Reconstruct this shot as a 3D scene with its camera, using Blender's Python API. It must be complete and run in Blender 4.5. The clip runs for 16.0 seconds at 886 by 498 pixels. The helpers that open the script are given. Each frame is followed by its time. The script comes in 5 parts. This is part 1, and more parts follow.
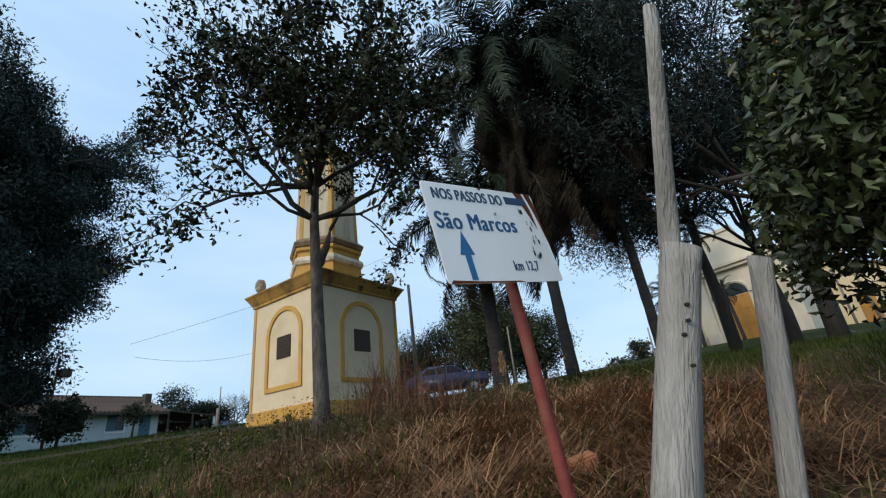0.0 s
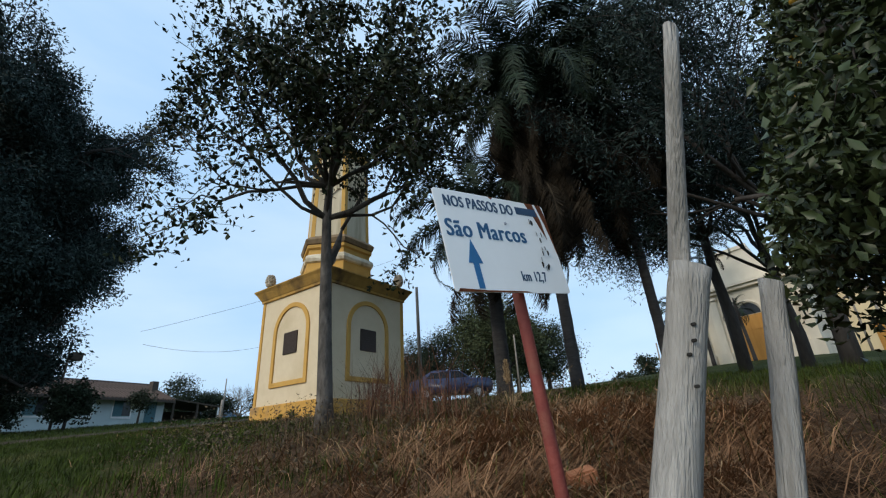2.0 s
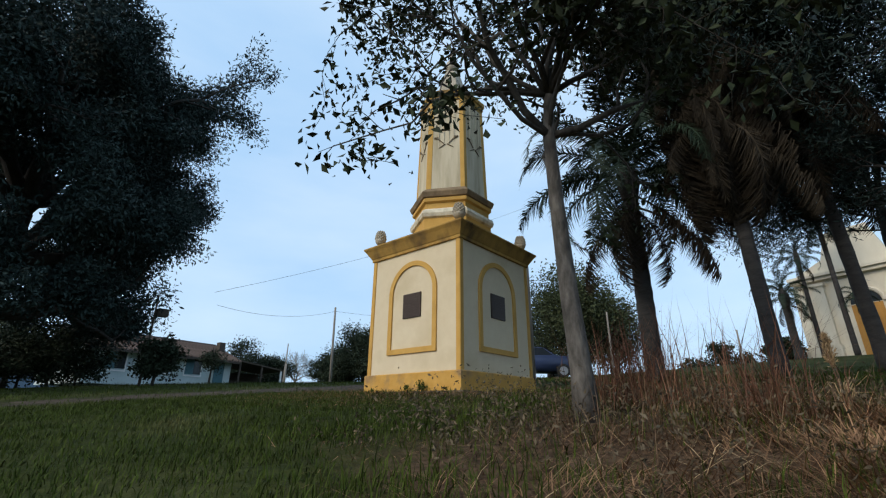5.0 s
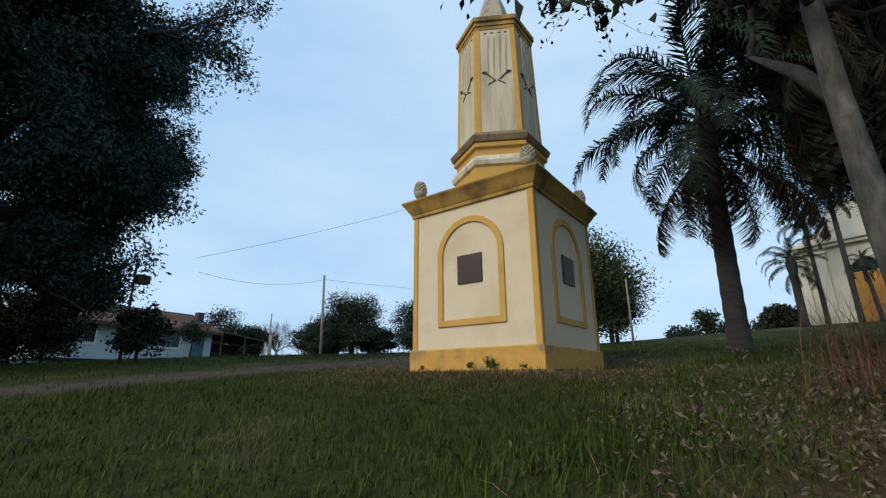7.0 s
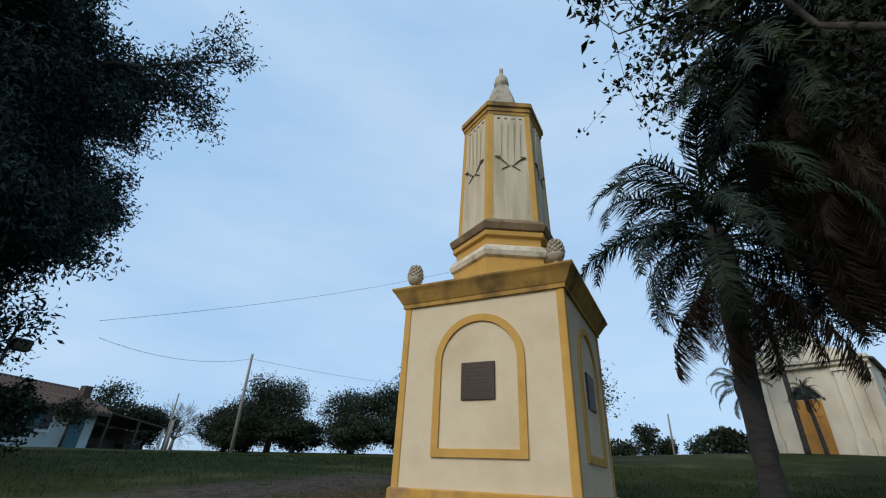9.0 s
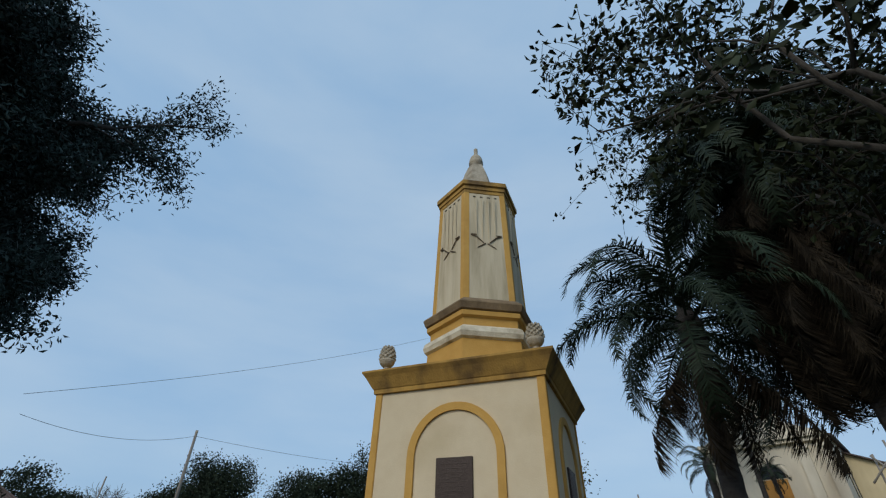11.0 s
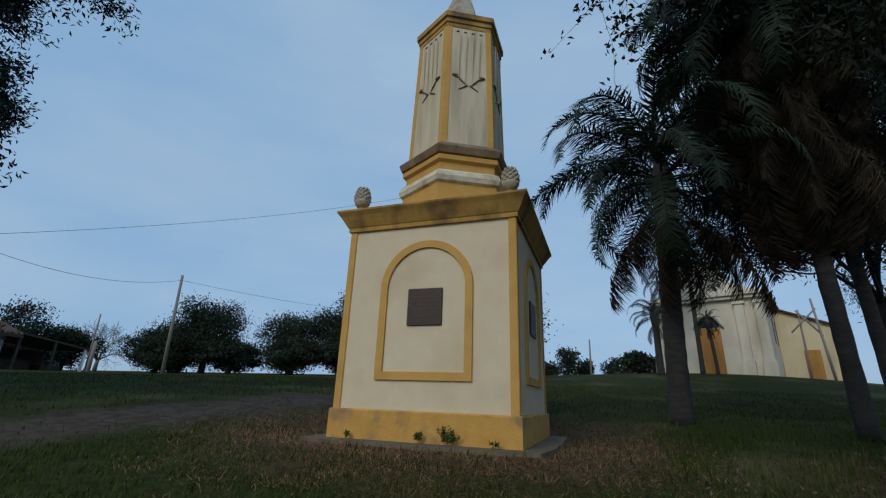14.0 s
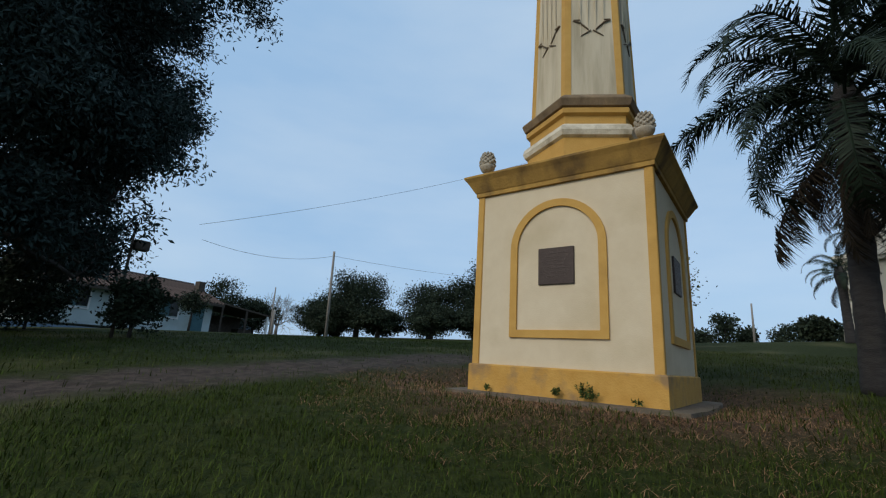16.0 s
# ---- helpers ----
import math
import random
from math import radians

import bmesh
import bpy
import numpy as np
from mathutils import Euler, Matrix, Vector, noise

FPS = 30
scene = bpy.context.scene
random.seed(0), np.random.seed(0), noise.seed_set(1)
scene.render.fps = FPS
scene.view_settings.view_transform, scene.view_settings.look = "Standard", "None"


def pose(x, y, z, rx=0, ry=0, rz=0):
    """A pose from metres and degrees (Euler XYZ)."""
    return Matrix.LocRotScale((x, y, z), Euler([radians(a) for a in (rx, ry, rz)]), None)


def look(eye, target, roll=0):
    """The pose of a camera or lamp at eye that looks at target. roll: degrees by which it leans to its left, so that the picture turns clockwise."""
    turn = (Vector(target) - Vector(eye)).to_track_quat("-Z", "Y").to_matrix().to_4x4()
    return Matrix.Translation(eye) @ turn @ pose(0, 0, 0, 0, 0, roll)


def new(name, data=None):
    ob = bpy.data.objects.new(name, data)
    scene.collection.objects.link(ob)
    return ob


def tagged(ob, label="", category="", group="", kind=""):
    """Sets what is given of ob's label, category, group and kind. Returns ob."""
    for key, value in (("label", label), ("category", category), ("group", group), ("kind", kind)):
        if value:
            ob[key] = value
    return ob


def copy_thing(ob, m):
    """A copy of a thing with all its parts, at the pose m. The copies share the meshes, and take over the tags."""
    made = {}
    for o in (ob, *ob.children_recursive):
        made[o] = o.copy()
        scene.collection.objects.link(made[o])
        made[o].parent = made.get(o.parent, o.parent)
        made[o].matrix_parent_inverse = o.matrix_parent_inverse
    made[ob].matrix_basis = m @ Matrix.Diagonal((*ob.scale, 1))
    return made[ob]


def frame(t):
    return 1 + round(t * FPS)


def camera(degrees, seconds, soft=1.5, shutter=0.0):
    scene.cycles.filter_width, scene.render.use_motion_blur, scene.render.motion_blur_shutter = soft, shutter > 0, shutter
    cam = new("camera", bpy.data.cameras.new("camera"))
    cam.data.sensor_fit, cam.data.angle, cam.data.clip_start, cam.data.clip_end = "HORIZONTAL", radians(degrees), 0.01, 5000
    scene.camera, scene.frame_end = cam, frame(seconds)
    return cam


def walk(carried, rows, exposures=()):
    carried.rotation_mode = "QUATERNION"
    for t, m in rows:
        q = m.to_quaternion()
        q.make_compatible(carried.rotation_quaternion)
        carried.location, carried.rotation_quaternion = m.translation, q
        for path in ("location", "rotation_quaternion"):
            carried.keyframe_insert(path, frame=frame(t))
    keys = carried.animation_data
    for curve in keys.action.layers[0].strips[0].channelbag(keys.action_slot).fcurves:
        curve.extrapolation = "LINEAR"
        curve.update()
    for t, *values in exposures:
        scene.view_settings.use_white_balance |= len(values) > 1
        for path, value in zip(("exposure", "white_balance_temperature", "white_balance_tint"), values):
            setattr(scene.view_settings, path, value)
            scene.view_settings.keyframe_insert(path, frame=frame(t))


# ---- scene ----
cam = camera(90.0, 16.0, soft=1.2)
# seconds, place, yaw, pitch, roll
ROWS = [
    (0.0, 9.405, -7.854, -0.606, 36.73, 22.69, 6.23),
    (0.5, 9.405, -7.855, -0.606, 36.83, 22.35, 6.07),
    (1.0, 9.411, -7.855, -0.607, 37.04, 22.19, 6.01),
    (1.5, 9.415, -7.858, -0.606, 36.88, 22.44, 5.52),
    (2.0, 9.421, -7.865, -0.601, 36.86, 23.20, 3.09),
    (2.5, 9.382, -7.854, -0.625, 40.08, 22.99, 3.17),
    (2.7, 9.298, -7.869, -0.643, 43.97, 22.99, 1.49),
    (3.0, 9.058, -7.916, -0.706, 50.91, 20.83, -2.24),
    (3.5, 8.522, -8.087, -0.795, 54.68, 20.49, -2.65),
    (4.0, 7.863, -8.001, -0.799, 48.10, 20.52, -6.03),
    (4.2, 7.630, -8.091, -0.672, 45.04, 19.65, -5.31),
    (6.3, 5.054, -7.919, -0.258, 37.96, 19.80, 1.91),
    (6.5, 4.841, -7.932, -0.199, 37.73, 17.10, 0.79),
    (7.0, 4.320, -7.886, -0.172, 37.02, 16.44, 0.39),
    (7.5, 3.748, -7.821, -0.105, 37.35, 16.84, -0.95),
    (8.0, 3.320, -7.720, 0.010, 30.86, 15.36, -0.27),
    (8.5, 2.949, -7.552, 0.211, 29.33, 20.75, -1.83),
    (9.0, 2.594, -7.374, 0.450, 27.14, 27.72, -2.50),
    (9.5, 2.459, -7.383, 0.618, 26.48, 29.51, -0.84),
    (10.0, 2.388, -7.367, 0.711, 24.97, 33.49, -1.71),
    (10.2, 2.371, -7.387, 0.757, 24.22, 36.08, -2.37),
    (12.3, 2.437, -7.414, 0.740, 19.99, 34.96, -0.00),
    (12.5, 2.427, -7.381, 0.717, 19.47, 33.21, -0.78),
    (13.0, 2.395, -7.302, 0.661, 20.56, 29.35, -2.66),
    (13.5, 2.374, -7.241, 0.597, 20.47, 24.39, -3.02),
    (14.0, 2.369, -7.157, 0.501, 19.34, 18.90, -1.99),
    (14.5, 2.372, -7.080, 0.430, 17.52, 14.54, -1.04),
    (15.0, 2.371, -7.030, 0.397, 18.60, 13.43, -0.98),
    (15.5, 2.404, -7.081, 0.371, 24.37, 13.79, -2.26),
    (16.0, 2.402, -7.231, 0.365, 36.05, 14.11, -3.44),
]
EXPOSURES = [(0.0, 0.1, 6750, 8), (3.0, 0.12, 6700, 8), (7.0, 0.0, 6700, 8), (9.0, -0.15, 6500, 8), (10.0, -0.35, 6450, 7), (12.5, -0.61, 6450, 7), (14.5, -0.68, 6100, 5), (15.2, -0.61, 6100, 5), (16.0, -0.35, 6500, 8)]
walk(cam, [(t, pose(x, y, z, 90 + pitch, roll, yaw)) for t, x, y, z, yaw, pitch, roll in ROWS], EXPOSURES)

# ---- sky and sun: a pale overcast evening ----
world = bpy.data.worlds.new("sky")
scene.world = world
world.use_nodes = True
wn, wl = world.node_tree.nodes, world.node_tree.links
SUN_UP, SUN_ROUND = radians(34), radians(192)
sky = wn.new("ShaderNodeTexSky")
sky.sky_type, sky.sun_disc = "NISHITA", False
sky.sun_elevation, sky.sun_rotation = SUN_UP, SUN_ROUND
sky.air_density, sky.dust_density, sky.ozone_density = 1.0, 2.5, 1.5
clouds = wn.new("ShaderNodeTexNoise")
clouds.inputs["Scale"].default_value, clouds.inputs["Detail"].default_value = 2.2, 5
stretch = wn.new("ShaderNodeMapping")
stretch.inputs["Scale"].default_value = (1, 1, 3.5)
coords = wn.new("ShaderNodeTexCoord")
wl.new(coords.outputs["Generated"], stretch.inputs["Vector"])
wl.new(stretch.outputs["Vector"], clouds.inputs["Vector"])
deck = wn.new("ShaderNodeValToRGB")
deck.color_ramp.elements[0].position, deck.color_ramp.elements[1].position = 0.3, 0.75
deck.color_ramp.elements[0].color = (4.35, 6.75, 9.95, 1)
deck.color_ramp.elements[1].color = (6.1, 8.05, 10.5, 1)
wl.new(clouds.outputs["Fac"], deck.inputs["Fac"])
blend = wn.new("ShaderNodeMixRGB")
blend.inputs["Fac"].default_value = 0.78
wl.new(sky.outputs["Color"], blend.inputs["Color1"])
wl.new(deck.outputs["Color"], blend.inputs["Color2"])
back = wn["Background"]
back.inputs["Strength"].default_value = 0.115
wl.new(blend.outputs["Color"], back.inputs["Color"])
sun = new("sun", bpy.data.lights.new("sun", "SUN"))
sun.data.energy, sun.data.angle, sun.data.color = 1.85, radians(28), (1.0, 0.9, 0.76)
sun.matrix_world = look((0, 0, 30), Vector((0, 0, 30)) - Vector((math.sin(SUN_ROUND) * math.cos(SUN_UP), math.cos(SUN_ROUND) * math.cos(SUN_UP), math.sin(SUN_UP))))


# ---- materials ----
def mat(name, c1, c2, scale=6.0, rough=0.85, bump=0.3, stain=None, stain_scale=0.8, stain_at=(0.5, 0.75), metal=0.0, stretch_z=1.0, island=0.0, obj=0.0, fine=None, space="Object", spec=0.4):
    """Two-tone grain, larger stains, and fine relief."""
    m = bpy.data.materials.new(name)
    m.use_nodes = True
    n, l = m.node_tree.nodes, m.node_tree.links
    b = n["Principled BSDF"]
    b.inputs["Roughness"].default_value, b.inputs["Metallic"].default_value = rough, metal
    b.inputs["Specular IOR Level"].default_value = spec
    tc, mp = n.new("ShaderNodeTexCoord"), n.new("ShaderNodeMapping")
    mp.inputs["Scale"].default_value = (1, 1, stretch_z)
    l.new(tc.outputs[space], mp.inputs["Vector"])
    t = n.new("ShaderNodeTexNoise")
    t.inputs["Scale"].default_value, t.inputs["Detail"].default_value, t.inputs["Roughness"].default_value = scale, 8, 0.65
    l.new(mp.outputs["Vector"], t.inputs["Vector"])
    r = n.new("ShaderNodeValToRGB")
    r.color_ramp.elements[0].position, r.color_ramp.elements[1].position = 0.32, 0.68
    r.color_ramp.elements[0].color, r.color_ramp.elements[1].color = (*c1, 1), (*c2, 1)
    l.new(t.outputs["Fac"], r.inputs["Fac"])
    out = r.outputs["Color"]
    if stain:
        s = n.new("ShaderNodeTexNoise")
        s.inputs["Scale"].default_value, s.inputs["Detail"].default_value = stain_scale, 6
        l.new(mp.outputs["Vector"], s.inputs["Vector"])
        sr = n.new("ShaderNodeMapRange")
        sr.inputs["From Min"].default_value, sr.inputs["From Max"].default_value = stain_at
        l.new(s.outputs["Fac"], sr.inputs["Value"])
        mx = n.new("ShaderNodeMixRGB")
        mx.inputs["Color2"].default_value = (*stain, 1)
        l.new(sr.outputs["Result"], mx.inputs["Fac"])
        l.new(out, mx.inputs["Color1"])
        out = mx.outputs["Color"]
    for amount, node, socket in ((island, "ShaderNodeNewGeometry", "Random Per Island"), (obj, "ShaderNodeObjectInfo", "Random")):
        if amount:
            g = n.new(node)
            v = n.new("ShaderNodeMapRange")
            v.inputs["To Min"].default_value, v.inputs["To Max"].default_value = 1 - amount, 1 + amount
            l.new(g.outputs[socket], v.inputs["Value"])
            h = n.new("ShaderNodeHueSaturation")
            l.new(v.outputs["Result"], h.inputs["Value"])
            l.new(out, h.inputs["Color"])
            out = h.outputs["Color"]
    l.new(out, b.inputs["Base Color"])
    if bump:
        f = n.new("ShaderNodeTexNoise")
        f.inputs["Scale"].default_value, f.inputs["Detail"].default_value = fine or scale * 5, 6
        l.new(mp.outputs["Vector"], f.inputs["Vector"])
        bp = n.new("ShaderNodeBump")
        bp.inputs["Strength"].default_value, bp.inputs["Distance"].default_value = bump, 0.02
        l.new(f.outputs["Fac"], bp.inputs["Height"])
        l.new(bp.outputs["Normal"], b.inputs["Normal"])
    return m


CREAM = mat("cream_plaster", (0.64, 0.53, 0.365), (0.69, 0.585, 0.415), 3, 0.9, 0.15, (0.5, 0.4, 0.24), 0.9, (0.55, 0.85), fine=60)
OCHRE = mat("ochre_paint", (0.53, 0.3, 0.072), (0.59, 0.35, 0.095), 4, 0.88, 0.2, (0.42, 0.24, 0.06), 1.6, (0.54, 0.8), fine=50)
PLINTH_PAINT = mat("chipped_ochre_paint", (0.5, 0.27, 0.058), (0.58, 0.335, 0.085), 5, 0.9, 0.4, (0.3, 0.19, 0.09), 3.2, (0.5, 0.68), fine=40)
OCHRE_OLD = mat("stained_ochre", (0.36, 0.21, 0.055), (0.5, 0.3, 0.075), 4, 0.92, 0.35, (0.12, 0.075, 0.035), 2.2, (0.5, 0.72), fine=40, stretch_z=0.4)
COLUMN = mat("streaked_plaster", (0.54, 0.46, 0.32), (0.64, 0.56, 0.41), 7, 0.92, 0.3, (0.34, 0.28, 0.18), 4.5, (0.5, 0.78), stretch_z=0.12, fine=40)
SOOT = mat("sooty_plaster", (0.15, 0.105, 0.062), (0.27, 0.19, 0.11), 5, 0.94, 0.4, (0.36, 0.25, 0.12), 2.4, (0.56, 0.75), stretch_z=0.5, fine=30)
LIME = mat("worn_limewash", (0.6, 0.53, 0.4), (0.75, 0.69, 0.55), 8, 0.92, 0.4, (0.3, 0.24, 0.15), 3, (0.52, 0.75))
BRONZE = mat("dark_bronze", (0.045, 0.033, 0.03), (0.07, 0.052, 0.045), 30, 0.5, 0.3, metal=0.5)
LETTER = mat("plaque_relief", (0.055, 0.042, 0.038), (0.075, 0.057, 0.05), 30, 0.5, 0.2, metal=0.5)
STONE = mat("grey_cement", (0.36, 0.31, 0.24), (0.5, 0.44, 0.34), 20, 0.95, 0.5, (0.2, 0.17, 0.12), 4)
IRON = mat("dark_iron", (0.10, 0.075, 0.05), (0.17, 0.12, 0.07), 20, 0.8, 0.3)
PAD = mat("old_concrete", (0.1, 0.078, 0.058), (0.17, 0.135, 0.1), 6, 0.95, 0.5, (0.12, 0.1, 0.06), 1.6)
BARK = mat("pale_bark", (0.04, 0.035, 0.03), (0.17, 0.15, 0.13), 13, 0.95, 1.0, (0.035, 0.03, 0.027), 6, stretch_z=0.35, fine=26)
# the pale bark again, darkened in colour for the shade inside the crown
BARK_LIMB_SHADED = mat("shaded_limb_bark", (0.03, 0.026, 0.022), (0.085, 0.075, 0.064), 13, 0.95, 0.9, stretch_z=0.35, fine=26)
BARK_DARK = mat("dark_bark", (0.028, 0.024, 0.021), (0.06, 0.052, 0.045), 9, 0.95, 0.9, stretch_z=0.3, fine=26)
PALM_BARK = mat("palm_bark", (0.022, 0.02, 0.02), (0.05, 0.046, 0.044), 4, 0.95, 0.7, (0.05, 0.045, 0.04), 2, stretch_z=3.0, fine=22)
LEAF_A = mat("broad_leaf", (0.018, 0.025, 0.012), (0.034, 0.044, 0.02), 3, 0.6, 0, island=0.45, spec=0.12)
LEAF_B = mat("feathery_leaf", (0.016, 0.03, 0.028), (0.036, 0.054, 0.048), 0.6, 0.65, 0, island=0.5, spec=0.12)
LEAF_C = mat("citrus_leaf", (0.022, 0.034, 0.013), (0.046, 0.062, 0.022), 3, 0.42, 0, island=0.55, spec=0.3)
LEAF_D = mat("bush_leaf", (0.042, 0.055, 0.026), (0.085, 0.1, 0.05), 0.7, 0.7, 0, island=0.5, spec=0.12)
LEAF_FAR = mat("far_leaf", (0.018, 0.028, 0.018), (0.04, 0.054, 0.032), 0.3, 0.75, 0, island=0.5, spec=0.12)
TWIG = mat("bare_twig", (0.15, 0.135, 0.12), (0.2, 0.18, 0.16), 6, 0.9, 0)
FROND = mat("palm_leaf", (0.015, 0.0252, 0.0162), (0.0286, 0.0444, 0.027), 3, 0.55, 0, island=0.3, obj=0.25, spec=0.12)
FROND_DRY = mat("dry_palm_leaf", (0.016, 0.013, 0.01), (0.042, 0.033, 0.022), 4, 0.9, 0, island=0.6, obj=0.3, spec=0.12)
GRASS = mat("grass_blade", (0.03, 0.046, 0.006), (0.055, 0.074, 0.011), 1.2, 0.8, 0, (0.16, 0.14, 0.06), 0.7, (0.56, 0.8), island=0.45, spec=0.12)
STRAW = mat("straw_blade", (0.13, 0.068, 0.036), (0.34, 0.2, 0.11), 1.5, 0.9, 0, (0.11, 0.055, 0.032), 0.8, (0.5, 0.75), island=0.45, spec=0.12)
STALK = mat("pale_stalk", (0.32, 0.21, 0.11), (0.5, 0.36, 0.21), 1.5, 0.9, 0, island=0.5, spec=0.12)
STRAW_PALE = mat("pale_straw", (0.19, 0.098, 0.052), (0.38, 0.22, 0.12), 1.5, 0.9, 0, island=0.5, spec=0.12)
RED_WEED = mat("red_weed", (0.11, 0.05, 0.035), (0.2, 0.1, 0.06), 2, 0.9, 0, island=0.5, spec=0.12)
WEED_LEAF = mat("weed_leaf", (0.075, 0.058, 0.04), (0.13, 0.1, 0.062), 2, 0.85, 0, island=0.5, spec=0.12)
WEED_GREEN = mat("green_weed", (0.05, 0.075, 0.018), (0.09, 0.12, 0.035), 3, 0.75, 0, island=0.4, spec=0.12)
TERRACOTTA = mat("fired_clay", (0.3, 0.12, 0.06), (0.42, 0.18, 0.09), 10, 0.9, 0.4)
WEED = mat("dark_weed", (0.10, 0.06, 0.04), (0.17, 0.11, 0.065), 2, 0.9, 0, island=0.5, spec=0.12)
WOOD = mat("weathered_wood", (0.23, 0.22, 0.2), (0.47, 0.45, 0.42), 20, 0.92, 1.0, (0.17, 0.16, 0.145), 5, (0.48, 0.72), stretch_z=0.11, fine=120)
WHITE = mat("sign_enamel", (0.87, 0.87, 0.86), (0.91, 0.91, 0.9), 4, 0.45, 0.05)
RUST = mat("rust", (0.16, 0.045, 0.02), (0.3, 0.1, 0.04), 18, 0.9, 0.4)
RED_PIPE = mat("red_pipe", (0.17, 0.032, 0.025), (0.23, 0.05, 0.038), 12, 0.7, 0.2, (0.2, 0.07, 0.045), 7)
BLUE = mat("sign_blue", (0.02, 0.13, 0.3), (0.03, 0.16, 0.36), 8, 0.5, 0)
TEAL = mat("sign_teal", (0.02, 0.09, 0.2), (0.025, 0.11, 0.24), 8, 0.5, 0)
NAVY = mat("sign_navy", (0.025, 0.06, 0.12), (0.035, 0.08, 0.15), 8, 0.5, 0)
BLACK = mat("bullet_hole_black", (0.012, 0.011, 0.01), (0.02, 0.018, 0.016), 20, 0.9, 0)
ORANGE = mat("orange_peel", (0.42, 0.15, 0.012), (0.36, 0.24, 0.025), 3, 0.5, 0.2, obj=0.35, fine=60)
TILE = mat("dark_roof_tile", (0.055, 0.042, 0.038), (0.11, 0.08, 0.07), 1.5, 0.9, 0.3, island=0.3)
TILE_RED = mat("red_roof_tile", (0.22, 0.07, 0.045), (0.32, 0.11, 0.07), 1.5, 0.9, 0.3, island=0.3)
WALL_BLUE = mat("pale_blue_wall", (0.5, 0.6, 0.62), (0.58, 0.67, 0.68), 1.2, 0.9, 0.1, (0.4, 0.45, 0.42), 0.5)
WALL_CHURCH = mat("church_limewash", (0.62, 0.56, 0.45), (0.72, 0.66, 0.54), 0.8, 0.92, 0.15, (0.4, 0.34, 0.26), 0.5, (0.5, 0.8), stretch_z=0.4)
WALL_ANNEX = mat("annex_cream_wall", (0.6, 0.5, 0.31), (0.68, 0.58, 0.38), 1, 0.92, 0.15, (0.42, 0.34, 0.22), 0.6, (0.52, 0.8), stretch_z=0.4)
WALL_WARM = mat("beige_wall", (0.5, 0.42, 0.33), (0.58, 0.5, 0.4), 1, 0.9, 0.1)
DOOR_WOOD = mat("orange_door", (0.36, 0.17, 0.035), (0.46, 0.23, 0.05), 4, 0.7, 0.2, stretch_z=0.2)
WINDOW = mat("dark_glass", (0.02, 0.025, 0.03), (0.03, 0.035, 0.04), 3, 0.15, 0)
SHUTTER = mat("blue_shutter", (0.05, 0.13, 0.16), (0.07, 0.17, 0.2), 4, 0.6, 0.1)
DARKWOOD = mat("dark_timber", (0.05, 0.04, 0.032), (0.09, 0.07, 0.055), 6, 0.9, 0.3)
CABLE = mat("cable_rubber", (0.03, 0.03, 0.032), (0.05, 0.05, 0.05), 6, 0.8, 0)
POLE = mat("weathered_pole", (0.2, 0.18, 0.155), (0.3, 0.27, 0.24), 6, 0.9, 0.3, stretch_z=0.1)
CAR_BLUE = mat("blue_car_paint", (0.03, 0.045, 0.1), (0.035, 0.05, 0.11), 3, 0.3, 0)
CAR_WHITE = mat("white_car_paint", (0.66, 0.67, 0.68), (0.72, 0.73, 0.74), 3, 0.35, 0)
CAR_RED = mat("red_car_paint", (0.3, 0.02, 0.02), (0.36, 0.03, 0.025), 3, 0.35, 0)
TYRE = mat("tyre_rubber", (0.015, 0.015, 0.016), (0.025, 0.025, 0.026), 10, 0.9, 0.2)
CHROME = mat("wheel_metal", (0.4, 0.4, 0.42), (0.5, 0.5, 0.52), 8, 0.35, 0, metal=0.8)
ROCK = mat("pale_rock", (0.3, 0.28, 0.25), (0.45, 0.42, 0.38), 8, 0.95, 0.6)
# woods tinted blue in the base colour, standing in for distance haze
HILL = mat("hazed_woods", (0.02, 0.045, 0.075), (0.03, 0.06, 0.09), 0.05, 1.0, 0)


# ---- building helpers ----
def mesh_of(name, bm, material, smooth=False):
    me = bpy.data.meshes.new(name)
    bm.to_mesh(me)
    bm.free()
    me.materials.append(material)
    if smooth:
        me.polygons.foreach_set("use_smooth", [True] * len(me.polygons))
    return me


def part(name, bm, material, parent, label="", smooth=False):
    """Links a bmesh as one mesh object under a thing or a part."""
    ob = new(name, mesh_of(name, bm, material, smooth) if isinstance(bm, bmesh.types.BMesh) else bm)
    ob.parent = parent
    if label:
        ob["label"] = label
    return ob


def thing(name, label, category, m=None, group="", kind=""):
    ob = new(name)
    ob.empty_display_size = 0.1
    if m is not None:
        ob.matrix_world = m
    return tagged(ob, label, category, group, kind)


def solo(name, bm, material, label, category, group="", kind="", smooth=False):
    return tagged(new(name, mesh_of(name, bm, material, smooth) if isinstance(bm, bmesh.types.BMesh) else bm), label, category, group, kind)


def box(bm, x0, x1, y0, y1, z0, z1, m=None, bevel=0.0):
    made = bmesh.ops.create_cube(bm, size=1)["verts"]
    for v in made:
        v.co = Vector((x0 + (v.co.x + 0.5) * (x1 - x0), y0 + (v.co.y + 0.5) * (y1 - y0), z0 + (v.co.z + 0.5) * (z1 - z0)))
    if bevel:
        edges = {e for v in made for e in v.link_edges}
        made = [v for v in bmesh.ops.bevel(bm, geom=list(edges), offset=bevel, segments=2, affect="EDGES")["verts"]]
    if m is not None:
        bmesh.ops.transform(bm, matrix=m, verts=list({v for v in made}))
    return bm


